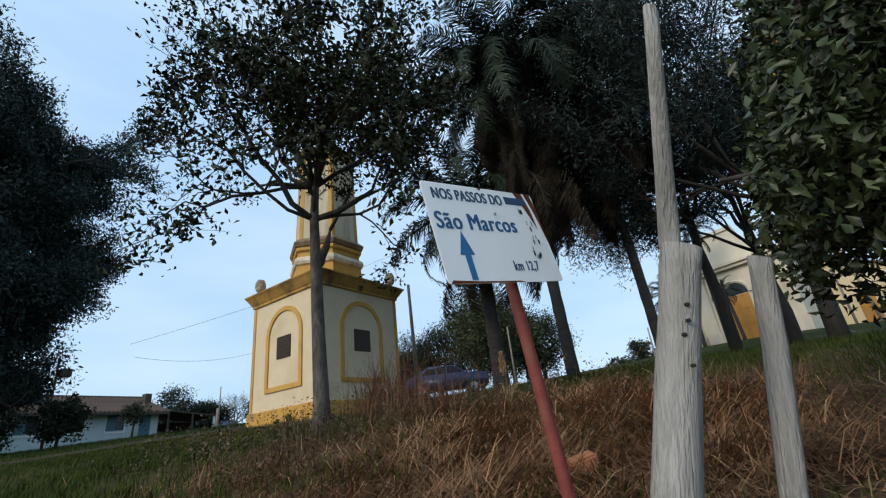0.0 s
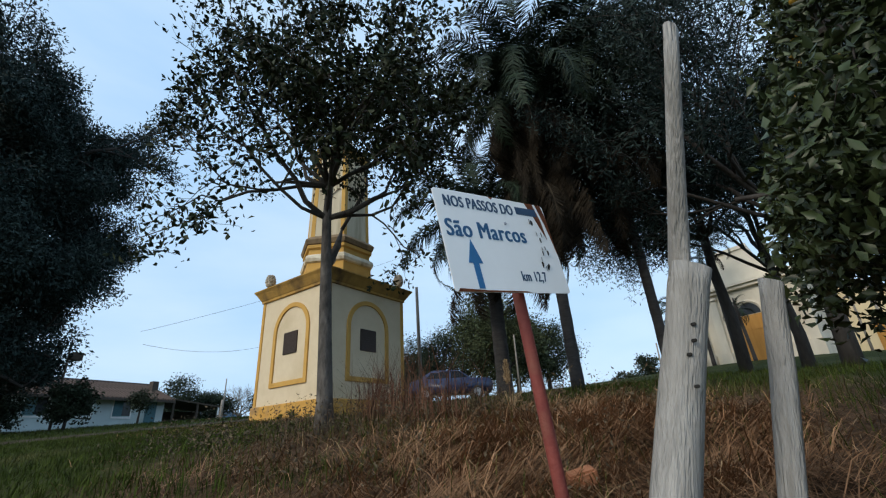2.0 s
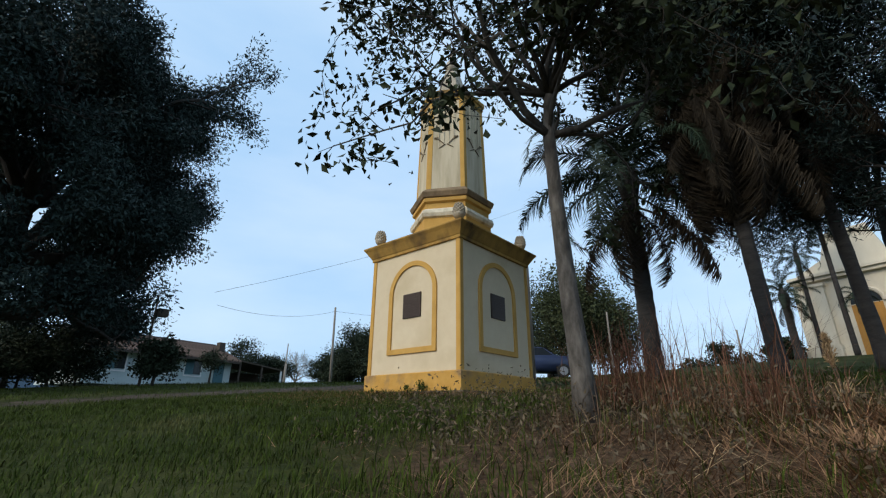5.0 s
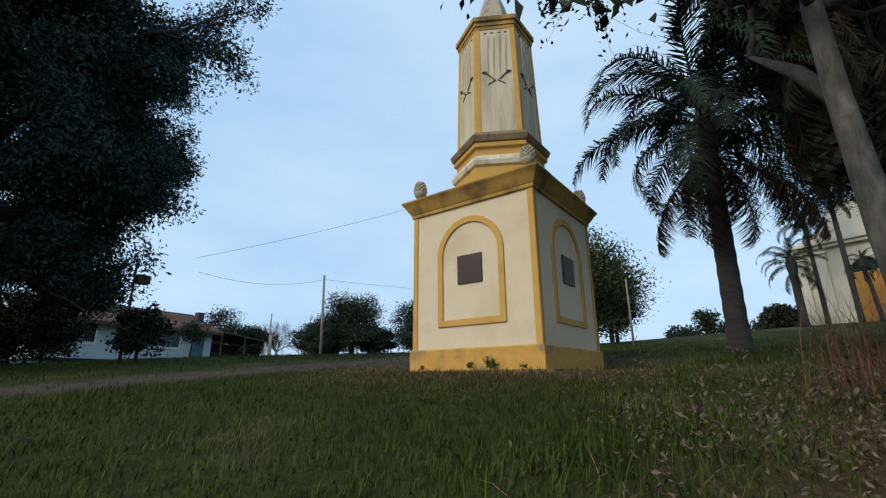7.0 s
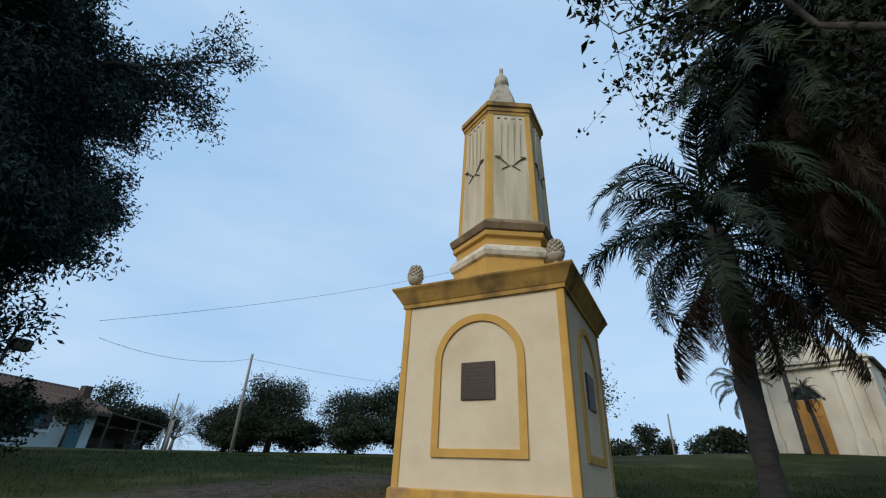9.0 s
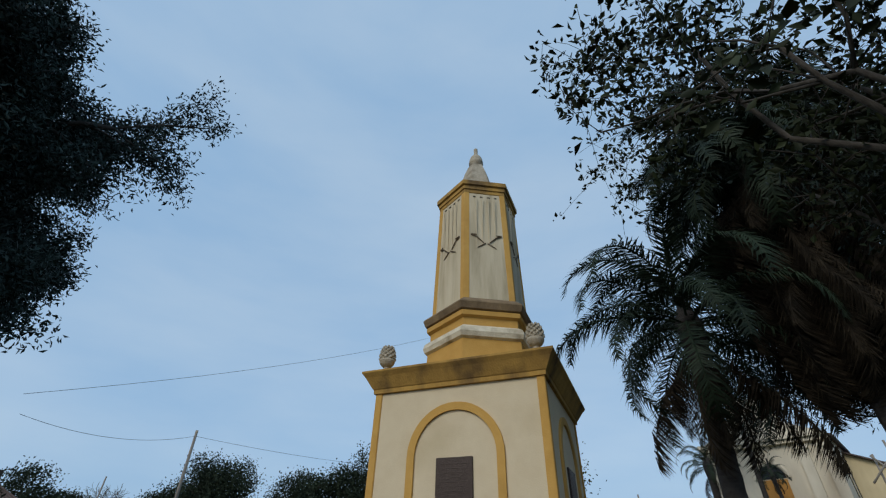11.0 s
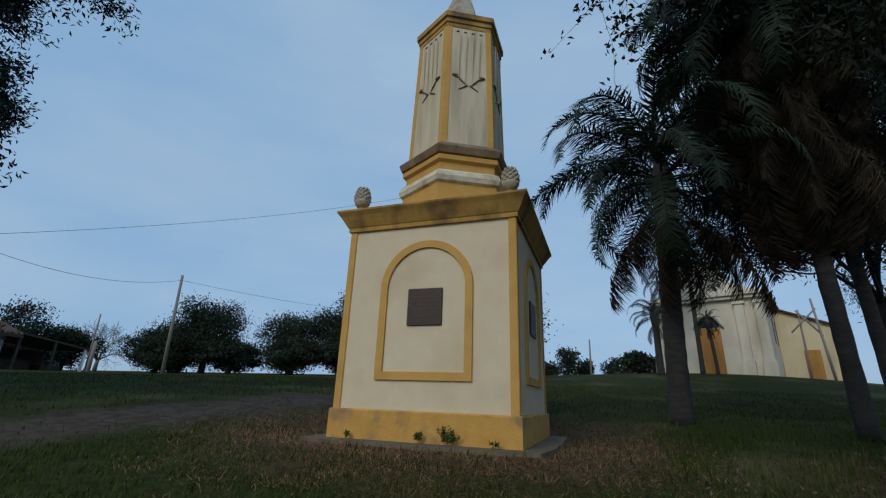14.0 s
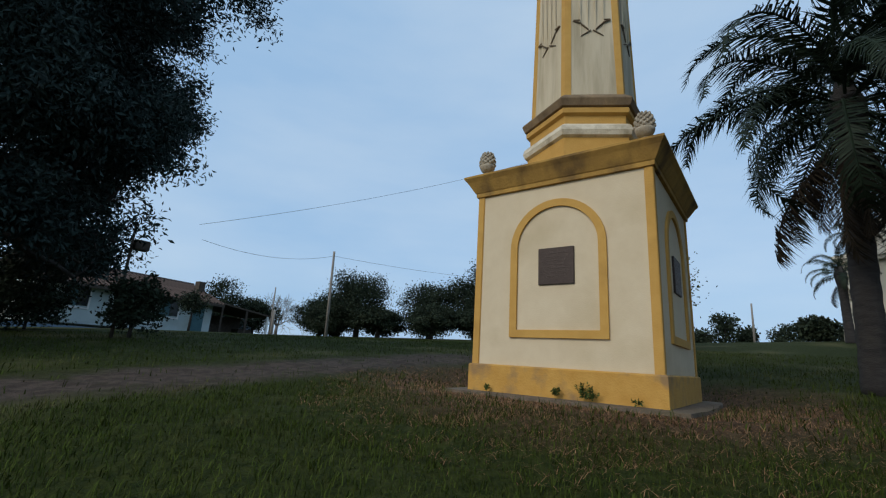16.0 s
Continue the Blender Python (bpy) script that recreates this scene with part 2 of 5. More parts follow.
def boxes(*args, m=None, bevel=0.0):
    bm = bmesh.new()
    for a in args:
        box(bm, *a, m=m, bevel=bevel)
    return bm


def rings(profile, sides, turn=0.0, cap=True, wobble=0.0, bm=None, centre=(0, 0)):
    """A lathe: (radius, z) rings of the given number of sides."""
    bm = bm or bmesh.new()
    loops = []
    for r, z in profile:
        loops.append([bm.verts.new((centre[0] + r * math.cos(turn + 2 * math.pi * i / sides), centre[1] + r * math.sin(turn + 2 * math.pi * i / sides), z)) for i in range(sides)])
    for a, b in zip(loops, loops[1:]):
        for i in range(sides):
            bm.faces.new((a[i], a[(i + 1) % sides], b[(i + 1) % sides], b[i]))
    if cap:
        bm.faces.new(loops[0][::-1])
        bm.faces.new(loops[-1])
    if wobble:
        for v in bm.verts:
            v.co += noise.noise_vector(v.co * 9) * wobble
    return bm


def squares(profile):
    """A square lathe: (half side, z)."""
    return rings([(h * math.sqrt(2), z) for h, z in profile], 4, math.pi / 4)


def raw(name, verts, faces, material, smooth=False):
    me = bpy.data.meshes.new(name)
    me.from_pydata(verts, [], faces)
    me.materials.append(material)
    if smooth:
        me.polygons.foreach_set("use_smooth", [True] * len(me.polygons))
    return me


def tube(points, radii, sides=7, verts=None, faces=None):
    """A bent tapered tube, appended to verts and faces."""
    verts, faces = ([] if verts is None else verts), ([] if faces is None else faces)
    start = len(verts)
    up = Vector((0.31, 0.17, 0.93))
    for i, (p, r) in enumerate(zip(points, radii)):
        p = Vector(p)
        d = (Vector(points[min(i + 1, len(points) - 1)]) - Vector(points[max(i - 1, 0)])).normalized()
        a = d.cross(up if abs(d.dot(up)) < 0.95 else Vector((1, 0, 0))).normalized()
        b = d.cross(a)
        for k in range(sides):
            w = 2 * math.pi * k / sides
            verts.append(tuple(p + (a * math.cos(w) + b * math.sin(w)) * r))
    for i in range(len(points) - 1):
        for k in range(sides):
            s, e = start + i * sides, start + (i + 1) * sides
            faces.append((s + k, s + (k + 1) % sides, e + (k + 1) % sides, e + k))
    faces.append(tuple(range(start + sides - 1, start - 1, -1)))
    faces.append(tuple(range(len(verts) - sides, len(verts))))
    return verts, faces


def leaf_cloud(name, points, normals_up, size, material, seed, ratio=0.45, fold=0.15):
    """Many small leaves, each a folded pair of triangles, at the given points."""
    rng = np.random.default_rng(seed)
    n = len(points)
    pts = np.asarray(points, float)
    d = rng.normal(size=(n, 3)) + np.asarray(normals_up)
    d /= np.linalg.norm(d, axis=1, keepdims=True)
    s = np.cross(d, rng.normal(size=(n, 3)))
    s /= np.linalg.norm(s, axis=1, keepdims=True)
    nn = np.cross(d, s)
    L = size * rng.uniform(0.6, 1.25, (n, 1))
    W = L * ratio * 0.5
    v = np.empty((n, 4, 3))
    v[:, 0] = pts
    v[:, 1] = pts + d * L * 0.5 + s * W + nn * L * fold
    v[:, 2] = pts + d * L
    v[:, 3] = pts + d * L * 0.5 - s * W + nn * L * fold
    f = (np.arange(n)[:, None] * 4 + np.array([[0, 1, 2, 0, 2, 3]])).reshape(-1, 3)
    me = bpy.data.meshes.new(name)
    me.vertices.add(n * 4)
    me.vertices.foreach_set("co", v.reshape(-1))
    me.loops.add(len(f) * 3)
    me.loops.foreach_set("vertex_index", f.reshape(-1))
    me.polygons.add(len(f))
    me.polygons.foreach_set("loop_start", np.arange(len(f)) * 3)
    me.update(calc_edges=True)
    me.materials.append(material)
    return me


# ---- ground ----
def ease(v, lo, hi, soft):
    """v held between lo and hi with rounded ends."""
    return lo + soft * np.log1p(np.exp((v - lo) / soft)) - soft * np.log1p(np.exp((v - hi) / soft))


def bump_at(x, y, cx, cy, s, h):
    return h * np.exp(-((x - cx) ** 2 + (y - cy) ** 2) / (2 * s * s))


def ground_z(x, y):
    x, y = np.asarray(x, float), np.asarray(y, float)
    z = -0.05 * ease(x, 0, 16, 3.0) + 0.088 * ease(y, -25, 28, 3.0) + 0.05
    z = z + bump_at(x, y, 10.5, -9.5, 3.2, -0.45) + bump_at(x, y, 6.5, 1.8, 3.2, 0.2) + bump_at(x, y, -22.0, -4.0, 11.0, 0.85) + bump_at(x, y, 11.0, 25.0, 8.0, 0.95) + bump_at(x, y, 5.5, -4.2, 1.6, 0.12) + bump_at(x, y, 8.2, -3.7, 0.55, 0.16) + bump_at(x, y, 8.0, -4.9, 0.45, 0.1)
    z = z + bump_at(x, y, 5.0, -8.2, 2.8, -0.1) + bump_at(x, y, 10.5, 2.0, 2.6, 0.25)
    near = np.exp(-(np.maximum(np.hypot(x, y) - 2.15, 0) / 1.0) ** 2)
    return z * (1 - near) - 0.075 * near


def gz(x, y):
    return float(ground_z(x, y))


def ground_mesh():
    axis = np.concatenate([-np.geomspace(1500, 50, 16), -np.arange(48.75, 14, -1.25), np.arange(-13.5, 14, 0.25), np.arange(15, 50, 1.25), np.geomspace(50, 1500, 16)])
    ax, ay = np.meshgrid(axis, axis)
    z = ground_z(ax, ay)
    near = (np.abs(ax) < 14) & (np.abs(ay) < 14)
    rng = np.random.default_rng(5)
    z = z + np.where(near & (np.hypot(ax, ay) > 2.4), rng.normal(0, 0.012, z.shape), 0)
    v = np.stack([ax, ay, z], -1).reshape(-1, 3)
    k = len(axis)
    i = np.arange((k - 1) * k).reshape(k - 1, k)[:, :-1].reshape(-1)
    f = np.stack([i, i + 1, i + k + 1, i + k], 1)
    return raw("ground", v.tolist(), f.tolist(), ground_material(), True)


def ground_material():
    m = bpy.data.materials.new("grassy_ground")
    m.use_nodes = True
    n, l = m.node_tree.nodes, m.node_tree.links
    b = n["Principled BSDF"]
    b.inputs["Roughness"].default_value = 0.95
    b.inputs["Specular IOR Level"].default_value = 0.1
    tc = n.new("ShaderNodeTexCoord")

    def tex(scale, detail=6):
        t = n.new("ShaderNodeTexNoise")
        t.inputs["Scale"].default_value, t.inputs["Detail"].default_value = scale, detail
        l.new(tc.outputs["Object"], t.inputs["Vector"])
        return t.outputs["Fac"]

    def mix(fac, a, c):
        x = n.new("ShaderNodeMixRGB")
        l.new(fac, x.inputs["Fac"])
        for sock, val in (("Color1", a), ("Color2", c)):
            if isinstance(val, tuple):
                x.inputs[sock].default_value = (*val, 1)
            else:
                l.new(val, x.inputs[sock])
        return x.outputs["Color"]

    def band(val, lo, hi):
        r = n.new("ShaderNodeMapRange")
        r.interpolation_type = "SMOOTHSTEP"
        r.inputs["From Min"].default_value, r.inputs["From Max"].default_value = lo, hi
        l.new(val, r.inputs["Value"])
        return r.outputs["Result"]

    def op(kind, a, c):
        x = n.new("ShaderNodeMath")
        x.operation = kind
        for i, val in enumerate((a, c)):
            if isinstance(val, (int, float)):
                x.inputs[i].default_value = val
            else:
                l.new(val, x.inputs[i])
        return x.outputs[0]

    green = mix(band(tex(9), 0.3, 0.7), (0.018, 0.026, 0.005), (0.038, 0.045, 0.01))
    green = mix(band(tex(0.35), 0.5, 0.75), green, (0.09, 0.085, 0.035))
    sep = n.new("ShaderNodeSeparateXYZ")
    l.new(tc.outputs["Object"], sep.inputs["Vector"])
    x, y = sep.outputs["X"], sep.outputs["Y"]
    # dry bank under the trees
    wob = op("MULTIPLY", op("SUBTRACT", tex(0.9), 0.5), 2.2)
    yy = op("ADD", y, wob)
    bank = op("MULTIPLY", op("MULTIPLY", band(yy, -6.9, -5.9), op("SUBTRACT", 1.0, band(yy, -1.4, 0.6))), band(op("ADD", x, wob), 3.4, 5.0))
    ring = n.new("ShaderNodeVectorMath")
    ring.operation = "LENGTH"
    l.new(tc.outputs["Object"], ring.inputs[0])
    around = op("SUBTRACT", 1.0, band(op("ADD", ring.outputs["Value"], wob), 2.6, 4.0))
    bank = op("MAXIMUM", bank, op("MULTIPLY", around, 0.95))
    dry = mix(band(tex(14), 0.3, 0.7), (0.05, 0.03, 0.018), (0.12, 0.075, 0.045))
    col = mix(bank, green, dry)
    # bare grey-brown earth of the track across the lawn
    e2 = op("ADD", op("ADD", x, op("MULTIPLY", y, -0.05)), op("MULTIPLY", op("SUBTRACT", tex(0.6), 0.5), 1.6))
    track = op("MULTIPLY", op("MULTIPLY", band(e2, -6.0, -5.0), op("SUBTRACT", 1.0, band(e2, -3.9, -3.0))), op("SUBTRACT", 1.0, band(y, 2.5, 5.0)))
    soil = mix(band(tex(6), 0.35, 0.7), (0.05, 0.038, 0.03), (0.09, 0.068, 0.055))
    col = mix(op("MULTIPLY", track, band(tex(1.6), 0.25, 0.45)), col, soil)
    l.new(col, b.inputs["Base Color"])
    bp = n.new("ShaderNodeBump")
    bp.inputs["Strength"].default_value, bp.inputs["Distance"].default_value = 0.7, 0.05
    l.new(tex(30, 8), bp.inputs["Height"])
    l.new(bp.outputs["Normal"], b.inputs["Normal"])
    return m


tagged(new("ground", ground_mesh()), "grassy sloping ground with a dry bank and a dirt track", "ground", kind="structure")


# ---- the monument ----
PLINTH, SHAFT, Z_PL, Z_SH, CORN, Z_CORN = 1.37, 1.34, 0.355, 3.02, 1.53, 3.35
PANEL, Z_PAN, Z_SPRING = 0.715, 0.752, 2.06


def arch_frame(half, low, spring, wide, deep):
    """A raised frame round an arched panel, front at y = -deep."""
    bm = bmesh.new()
    outer, inner = [], []
    for hw, lo, out in ((half, low, outer), (half - wide, low + wide, inner)):
        out += [(-hw, lo)] + [(-hw * math.cos(a), spring + hw * math.sin(a)) for a in np.linspace(0, math.pi, 25)] + [(hw, lo)]
    fo = [[bm.verts.new((x, y, z)) for x, z in line] for y in (-deep, 0.01) for line in (outer, inner)]
    n = len(outer)
    for i in range(n):
        j = (i + 1) % n
        bm.faces.new((fo[0][i], fo[0][j], fo[1][j], fo[1][i]))
        bm.faces.new((fo[0][j], fo[0][i], fo[2][i], fo[2][j]))
        bm.faces.new((fo[1][i], fo[1][j], fo[3][j], fo[3][i]))
    bmesh.ops.recalc_face_normals(bm, faces=bm.faces)
    return bm


def build_monument():
    mon = thing("monument", "cream and ochre plastered monument with square base and hexagonal column", "monument")
    part("plinth", squares([(PLINTH + 0.004, -0.25), (PLINTH + 0.004, Z_PL - 0.02), (PLINTH - 0.016, Z_PL)]), PLINTH_PAINT, mon, "chipped ochre-painted plinth")
    part("shaft", squares([(SHAFT - 0.02, Z_PL - 0.05), (SHAFT - 0.02, Z_SH + 0.02)]), CREAM, mon, "smooth cream plaster block")
    for k in range(4):
        turn = pose(0, 0, 0, 0, 0, 90 * k)
        s = SHAFT
        bm = boxes((s - 0.115, s, -s, -s + 0.115, Z_PL - 0.01, Z_SH + 0.02), bevel=0.008)
        bmesh.ops.transform(bm, matrix=turn, verts=bm.verts)
        part("corner_strip", bm, OCHRE, mon, "ochre corner strip")
        face = part("panel_frame", arch_frame(PANEL, Z_PAN, Z_SPRING, 0.11, 0.035), OCHRE, mon, "raised ochre arched frame")
        face.matrix_local = turn @ pose(0, -s + 0.02, 0)
    plaque_mesh = mesh_of("plaque", boxes((-0.265, 0.265, -0.03, 0.01, 1.5, 2.035), bevel=0.006), BRONZE)
    for k in range(4):
        plaque = part("plaque", plaque_mesh, None, mon, "dark bronze plaque")
        plaque.matrix_local = pose(0, 0, 0, 0, 0, 90 * k) @ pose(0, -SHAFT + 0.02, 0)
        bm = bmesh.new()
        for r in range(7):
            half = 0.2 - 0.03 * ((r * 5) % 4)
            box(bm, -half, half, -0.0335, -0.03, 1.95 - r * 0.055, 1.965 - r * 0.055)
        part("lettering", bm, LETTER, plaque)
    # cornice
    part("cornice", squares([(SHAFT - 0.05, Z_SH - 0.01), (SHAFT + 0.025, Z_SH), (SHAFT + 0.03, Z_SH + 0.06), (SHAFT + 0.045, Z_SH + 0.075), (SHAFT + 0.06, Z_SH + 0.1), (CORN - 0.05, Z_SH + 0.235), (CORN, Z_CORN - 0.03), (CORN, Z_CORN), (0.9, Z_CORN + 0.03)]), OCHRE_OLD, mon, "weather-stained ochre cornice")
    hexa = math.pi / 2
    vent = mesh_of("vent_hole", boxes((-0.03, 0.03, -0.006, 0.01, 0.01, 0.04)), BLACK)
    part("drum", rings([(1.03, Z_CORN), (1.0, 4.0)], 6, hexa), OCHRE, mon, "ochre hexagonal drum")
    part("moulding", rings([(0.98, 3.93), (1.06, 3.97), (1.09, 4.05), (1.06, 4.14), (0.97, 4.2)], 6, hexa), LIME, mon, "worn whitish moulding")
    part("neck", rings([(0.96, 4.16), (0.96, 4.4)], 6, hexa), OCHRE, mon, "ochre neck band")
    part("ledge_band", rings([(0.95, 4.34), (1.03, 4.375), (1.035, 4.45), (1.02, 4.47), (0.98, 4.48)], 6, hexa), OCHRE, mon, "ochre band under the ledge")
    part("ledge", rings([(0.99, 4.46), (1.065, 4.49), (1.11, 4.6), (1.095, 4.63), (1.02, 4.69), (0.9, 4.78)], 6, hexa), SOOT, mon, "dark weather-stained stepped ledge")
    r0, r1, zc0, zc1 = 0.93, 0.855, 4.74, 7.4
    part("column", rings([(r0, zc0), (r1, zc1)], 6, hexa), COLUMN, mon, "streaked cream hexagonal column")
    for k in range(6):
        a = hexa + k * math.pi / 3
        bm = bmesh.new()
        lines = []
        for r, z in ((r0 + 0.012, zc0), (r1 + 0.012, zc1)):
            c = Vector((r * math.cos(a), r * math.sin(a), z))
            w = 0.1
            side1 = Vector((math.cos(a + 2 * math.pi / 3), math.sin(a + 2 * math.pi / 3), 0)) * w
            side2 = Vector((math.cos(a - 2 * math.pi / 3), math.sin(a - 2 * math.pi / 3), 0)) * w
            inward = Vector((math.cos(a), math.sin(a), 0)) * -0.03
            lines.append([bm.verts.new(p) for p in (c + side1 + inward, c + side1, c, c + side2, c + side2 + inward)])
        for i in range(4):
            bm.faces.new((lines[0][i], lines[0][i + 1], lines[1][i + 1], lines[1][i]))
        bmesh.ops.recalc_face_normals(bm, faces=bm.faces)
        part("edge_strip", bm, OCHRE, mon, "ochre edge strip")
        # one side face: crossed swords and a row of small holes
        b = a + math.pi / 6
        apothem = math.cos(math.pi / 6)
        rm = r0 + (r1 - r0) * 0.485
        m = Matrix.Translation((rm * apothem * math.cos(b), rm * apothem * math.sin(b), 6.03)) @ Matrix.Rotation(b + math.pi / 2, 4, "Z")
        v, f = [], []
        for s in (-1, 1):
            tube([(s * 0.31, -0.012, 0.2), (s * 0.2, -0.014, 0.15), (s * 0.1, -0.014, 0.05), (s * 0.06, -0.014, 0.005)], [0.016, 0.014, 0.013, 0.012], 5, v, f)
            tube([(s * 0.3, -0.012, 0.2), (s * 0.2, -0.03, 0.19)], [0.017, 0.012], 5, v, f)
            tube([(s * 0.02, -0.014, -0.005), (s * 0.1, -0.014, -0.06), (s * 0.19, -0.012, -0.12)], [0.013, 0.012, 0.008], 5, v, f)
        swords = part("crossed_swords", raw("crossed_swords", v, f, IRON), None, mon, "dark rusty crossed swords emblem")
        swords.matrix_local = m
        rt = r0 + (r1 - r0) * 0.93
        for i in range(4):
            dot = part("vent_hole", vent, None, mon, "small dark hole")
            dot.matrix_local = Matrix.Translation((rt * apothem * math.cos(b), rt * apothem * math.sin(b), 7.26)) @ Matrix.Rotation(b + math.pi / 2, 4, "Z") @ pose(-0.215 + i * 0.15, 0, 0)
        bm = bmesh.new()
        for x in (-0.2, -0.07, 0.06, 0.19):
            box(bm, x, x + 0.014, -0.007, 0.01, -1.2, 1.2)
        seams = part("fluting", bm, COLUMN, mon)
        seams.matrix_local = Matrix.Translation((rm * apothem * math.cos(b), rm * apothem * math.sin(b), 6.03)) @ Matrix.Rotation(b + math.pi / 2, 4, "Z") @ Matrix.Rotation(math.atan((r0 - r1) * apothem / (zc1 - zc0)), 4, "X")
    part("cap", rings([(0.84, 7.36), (0.87, 7.39), (0.87, 7.47), (0.895, 7.48), (0.895, 7.57), (0.94, 7.59), (0.94, 7.7), (0.3, 7.84)], 6, hexa), OCHRE_OLD, mon, "stained stepped cap")
    part("finial_foot", rings([(0.42, 7.74), (0.43, 8.0), (0.39, 8.3), (0.29, 8.7), (0.2, 8.95), (0.1, 9.0)], 6, hexa), STONE, mon, "six-sided cement foot of the finial")
    part("finial", rings([(0.13, 8.95), (0.16, 9.0), (0.18, 9.08), (0.18, 9.13), (0.165, 9.15), (0.17, 9.21), (0.145, 9.3), (0.1, 9.37), (0.06, 9.41), (0.05, 9.45), (0.05, 9.65), (0.02, 9.68)], 16), STONE, mon, "grey cement ball finial with a stub", smooth=True)
    return mon


build_monument()


def pinecone():
    t = thing("pinecone_finial", "grey cement pinecone ornament standing on the cornice", "ornament", pose(-1.25, -1.25, Z_CORN), "cornice pinecones")
    part("stem", rings([(0.075, -0.01), (0.07, 0.05), (0.05, 0.1), (0.06, 0.16)], 14), STONE, t, smooth=True)
    part("cup", rings([(0.06, 0.15), (0.12, 0.2), (0.15, 0.26), (0.155, 0.3), (0.12, 0.31)], 16), STONE, t, smooth=True)
    bm = rings([(0.13, 0.29), (0.145, 0.34), (0.13, 0.44), (0.09, 0.53), (0.04, 0.58), (0.01, 0.6)], 16)
    for row in range(6):
        zz = 0.33 + row * 0.045
        rr = 0.147 * math.sqrt(max(0.05, 1 - ((zz - 0.33) / 0.285) ** 2))
        for k in range(9):
            a = 2 * math.pi * (k + 0.5 * (row % 2)) / 9
            made = bmesh.ops.create_icosphere(bm, subdivisions=1, radius=0.03)["verts"]
            bmesh.ops.transform(bm, matrix=Matrix.Translation((rr * math.cos(a), rr * math.sin(a), zz)) @ Matrix.Diagonal((1, 1, 1.2, 1)), verts=made)
    part("cone_body", bm, STONE, t)
    t.scale = (0.86, 0.86, 0.86)
    return t


cone = pinecone()
for sx, sy in ((1, -1), (1, 1), (-1, 1)):
    copy_thing(cone, pose(1.25 * sx, 1.25 * sy, Z_CORN, 0, 0, 40 * sx))


def pad():
    bm = bmesh.new()
    n = 48
    top, low = [], []
    for i in range(n):
        a = 2 * math.pi * i / n
        r = 1.72 / max(abs(math.cos(a)), abs(math.sin(a))) ** 0.85
        r += 0.1 * noise.noise((math.cos(a) * 3, math.sin(a) * 3, 0.7))
        top.append(bm.verts.new((r * math.cos(a), r * math.sin(a), -0.03)))
        low.append(bm.verts.new(((r + 0.03) * math.cos(a), (r + 0.03) * math.sin(a), -0.25)))
    bm.faces.new(top)
    for i in range(n):
        bm.faces.new((low[i], low[(i + 1) % n], top[(i + 1) % n], top[i]))
    return bm


solo("pavement_slab", pad(), PAD, "cracked old concrete apron round the monument", "slab", kind="structure")


# ---- trees ----
def grow(p, d, length, r, depth, rng, segs, tips, spread=0.75, droop=0.0, kids=3, shrink=0.72, keep=None, wander=0.16, leafy=1, prune=2):
    """Adds a wandering limb and its side limbs."""
    pts, rad = [p.copy()], [r]
    steps = 4
    for i in range(steps):
        d = (d + Vector(rng.normal(0, wander, 3)) + Vector((0, 0, -droop * (0.3 + 0.2 * i)))).normalized()
        p = p + d * (length / steps)
        if keep and depth <= prune and not keep(p):
            rad[-1] *= 0.35
            break
        pts.append(p.copy())
        rad.append(r * (1 - 0.42 * (i + 1) / steps))
        if depth > 0 and i >= 1:
            for _ in range(1 if i < steps - 1 else kids - 1):
                side = Vector(rng.normal(0, 1, 3))
                side = (side - d * side.dot(d)).normalized()
                nd = (d + side * spread * rng.uniform(0.7, 1.3)).normalized()
                grow(p.copy(), nd, length * shrink * rng.uniform(0.75, 1.15), rad[-1] * 0.68, depth - 1, rng, segs, tips, spread, droop, kids, shrink, keep, wander, leafy, prune)
    if len(pts) < 2 or (len(pts) < 3 and r > 0.016 and keep):
        return segs, tips
    segs.append((pts, rad))
    if depth <= leafy:
        tips.extend((q.copy(), d.copy()) for q in pts[1:])
    return segs, tips


def tree_mesh(name, segs, material, sides=8, smallest=0.003):
    v, f = [], []
    for pts, rad in segs:
        big = rad[0]
        tube(pts, [max(r, smallest) for r in rad], sides if big > 0.05 else (5 if big > 0.015 else 3), v, f)
    return raw(name, v, f, material, True)


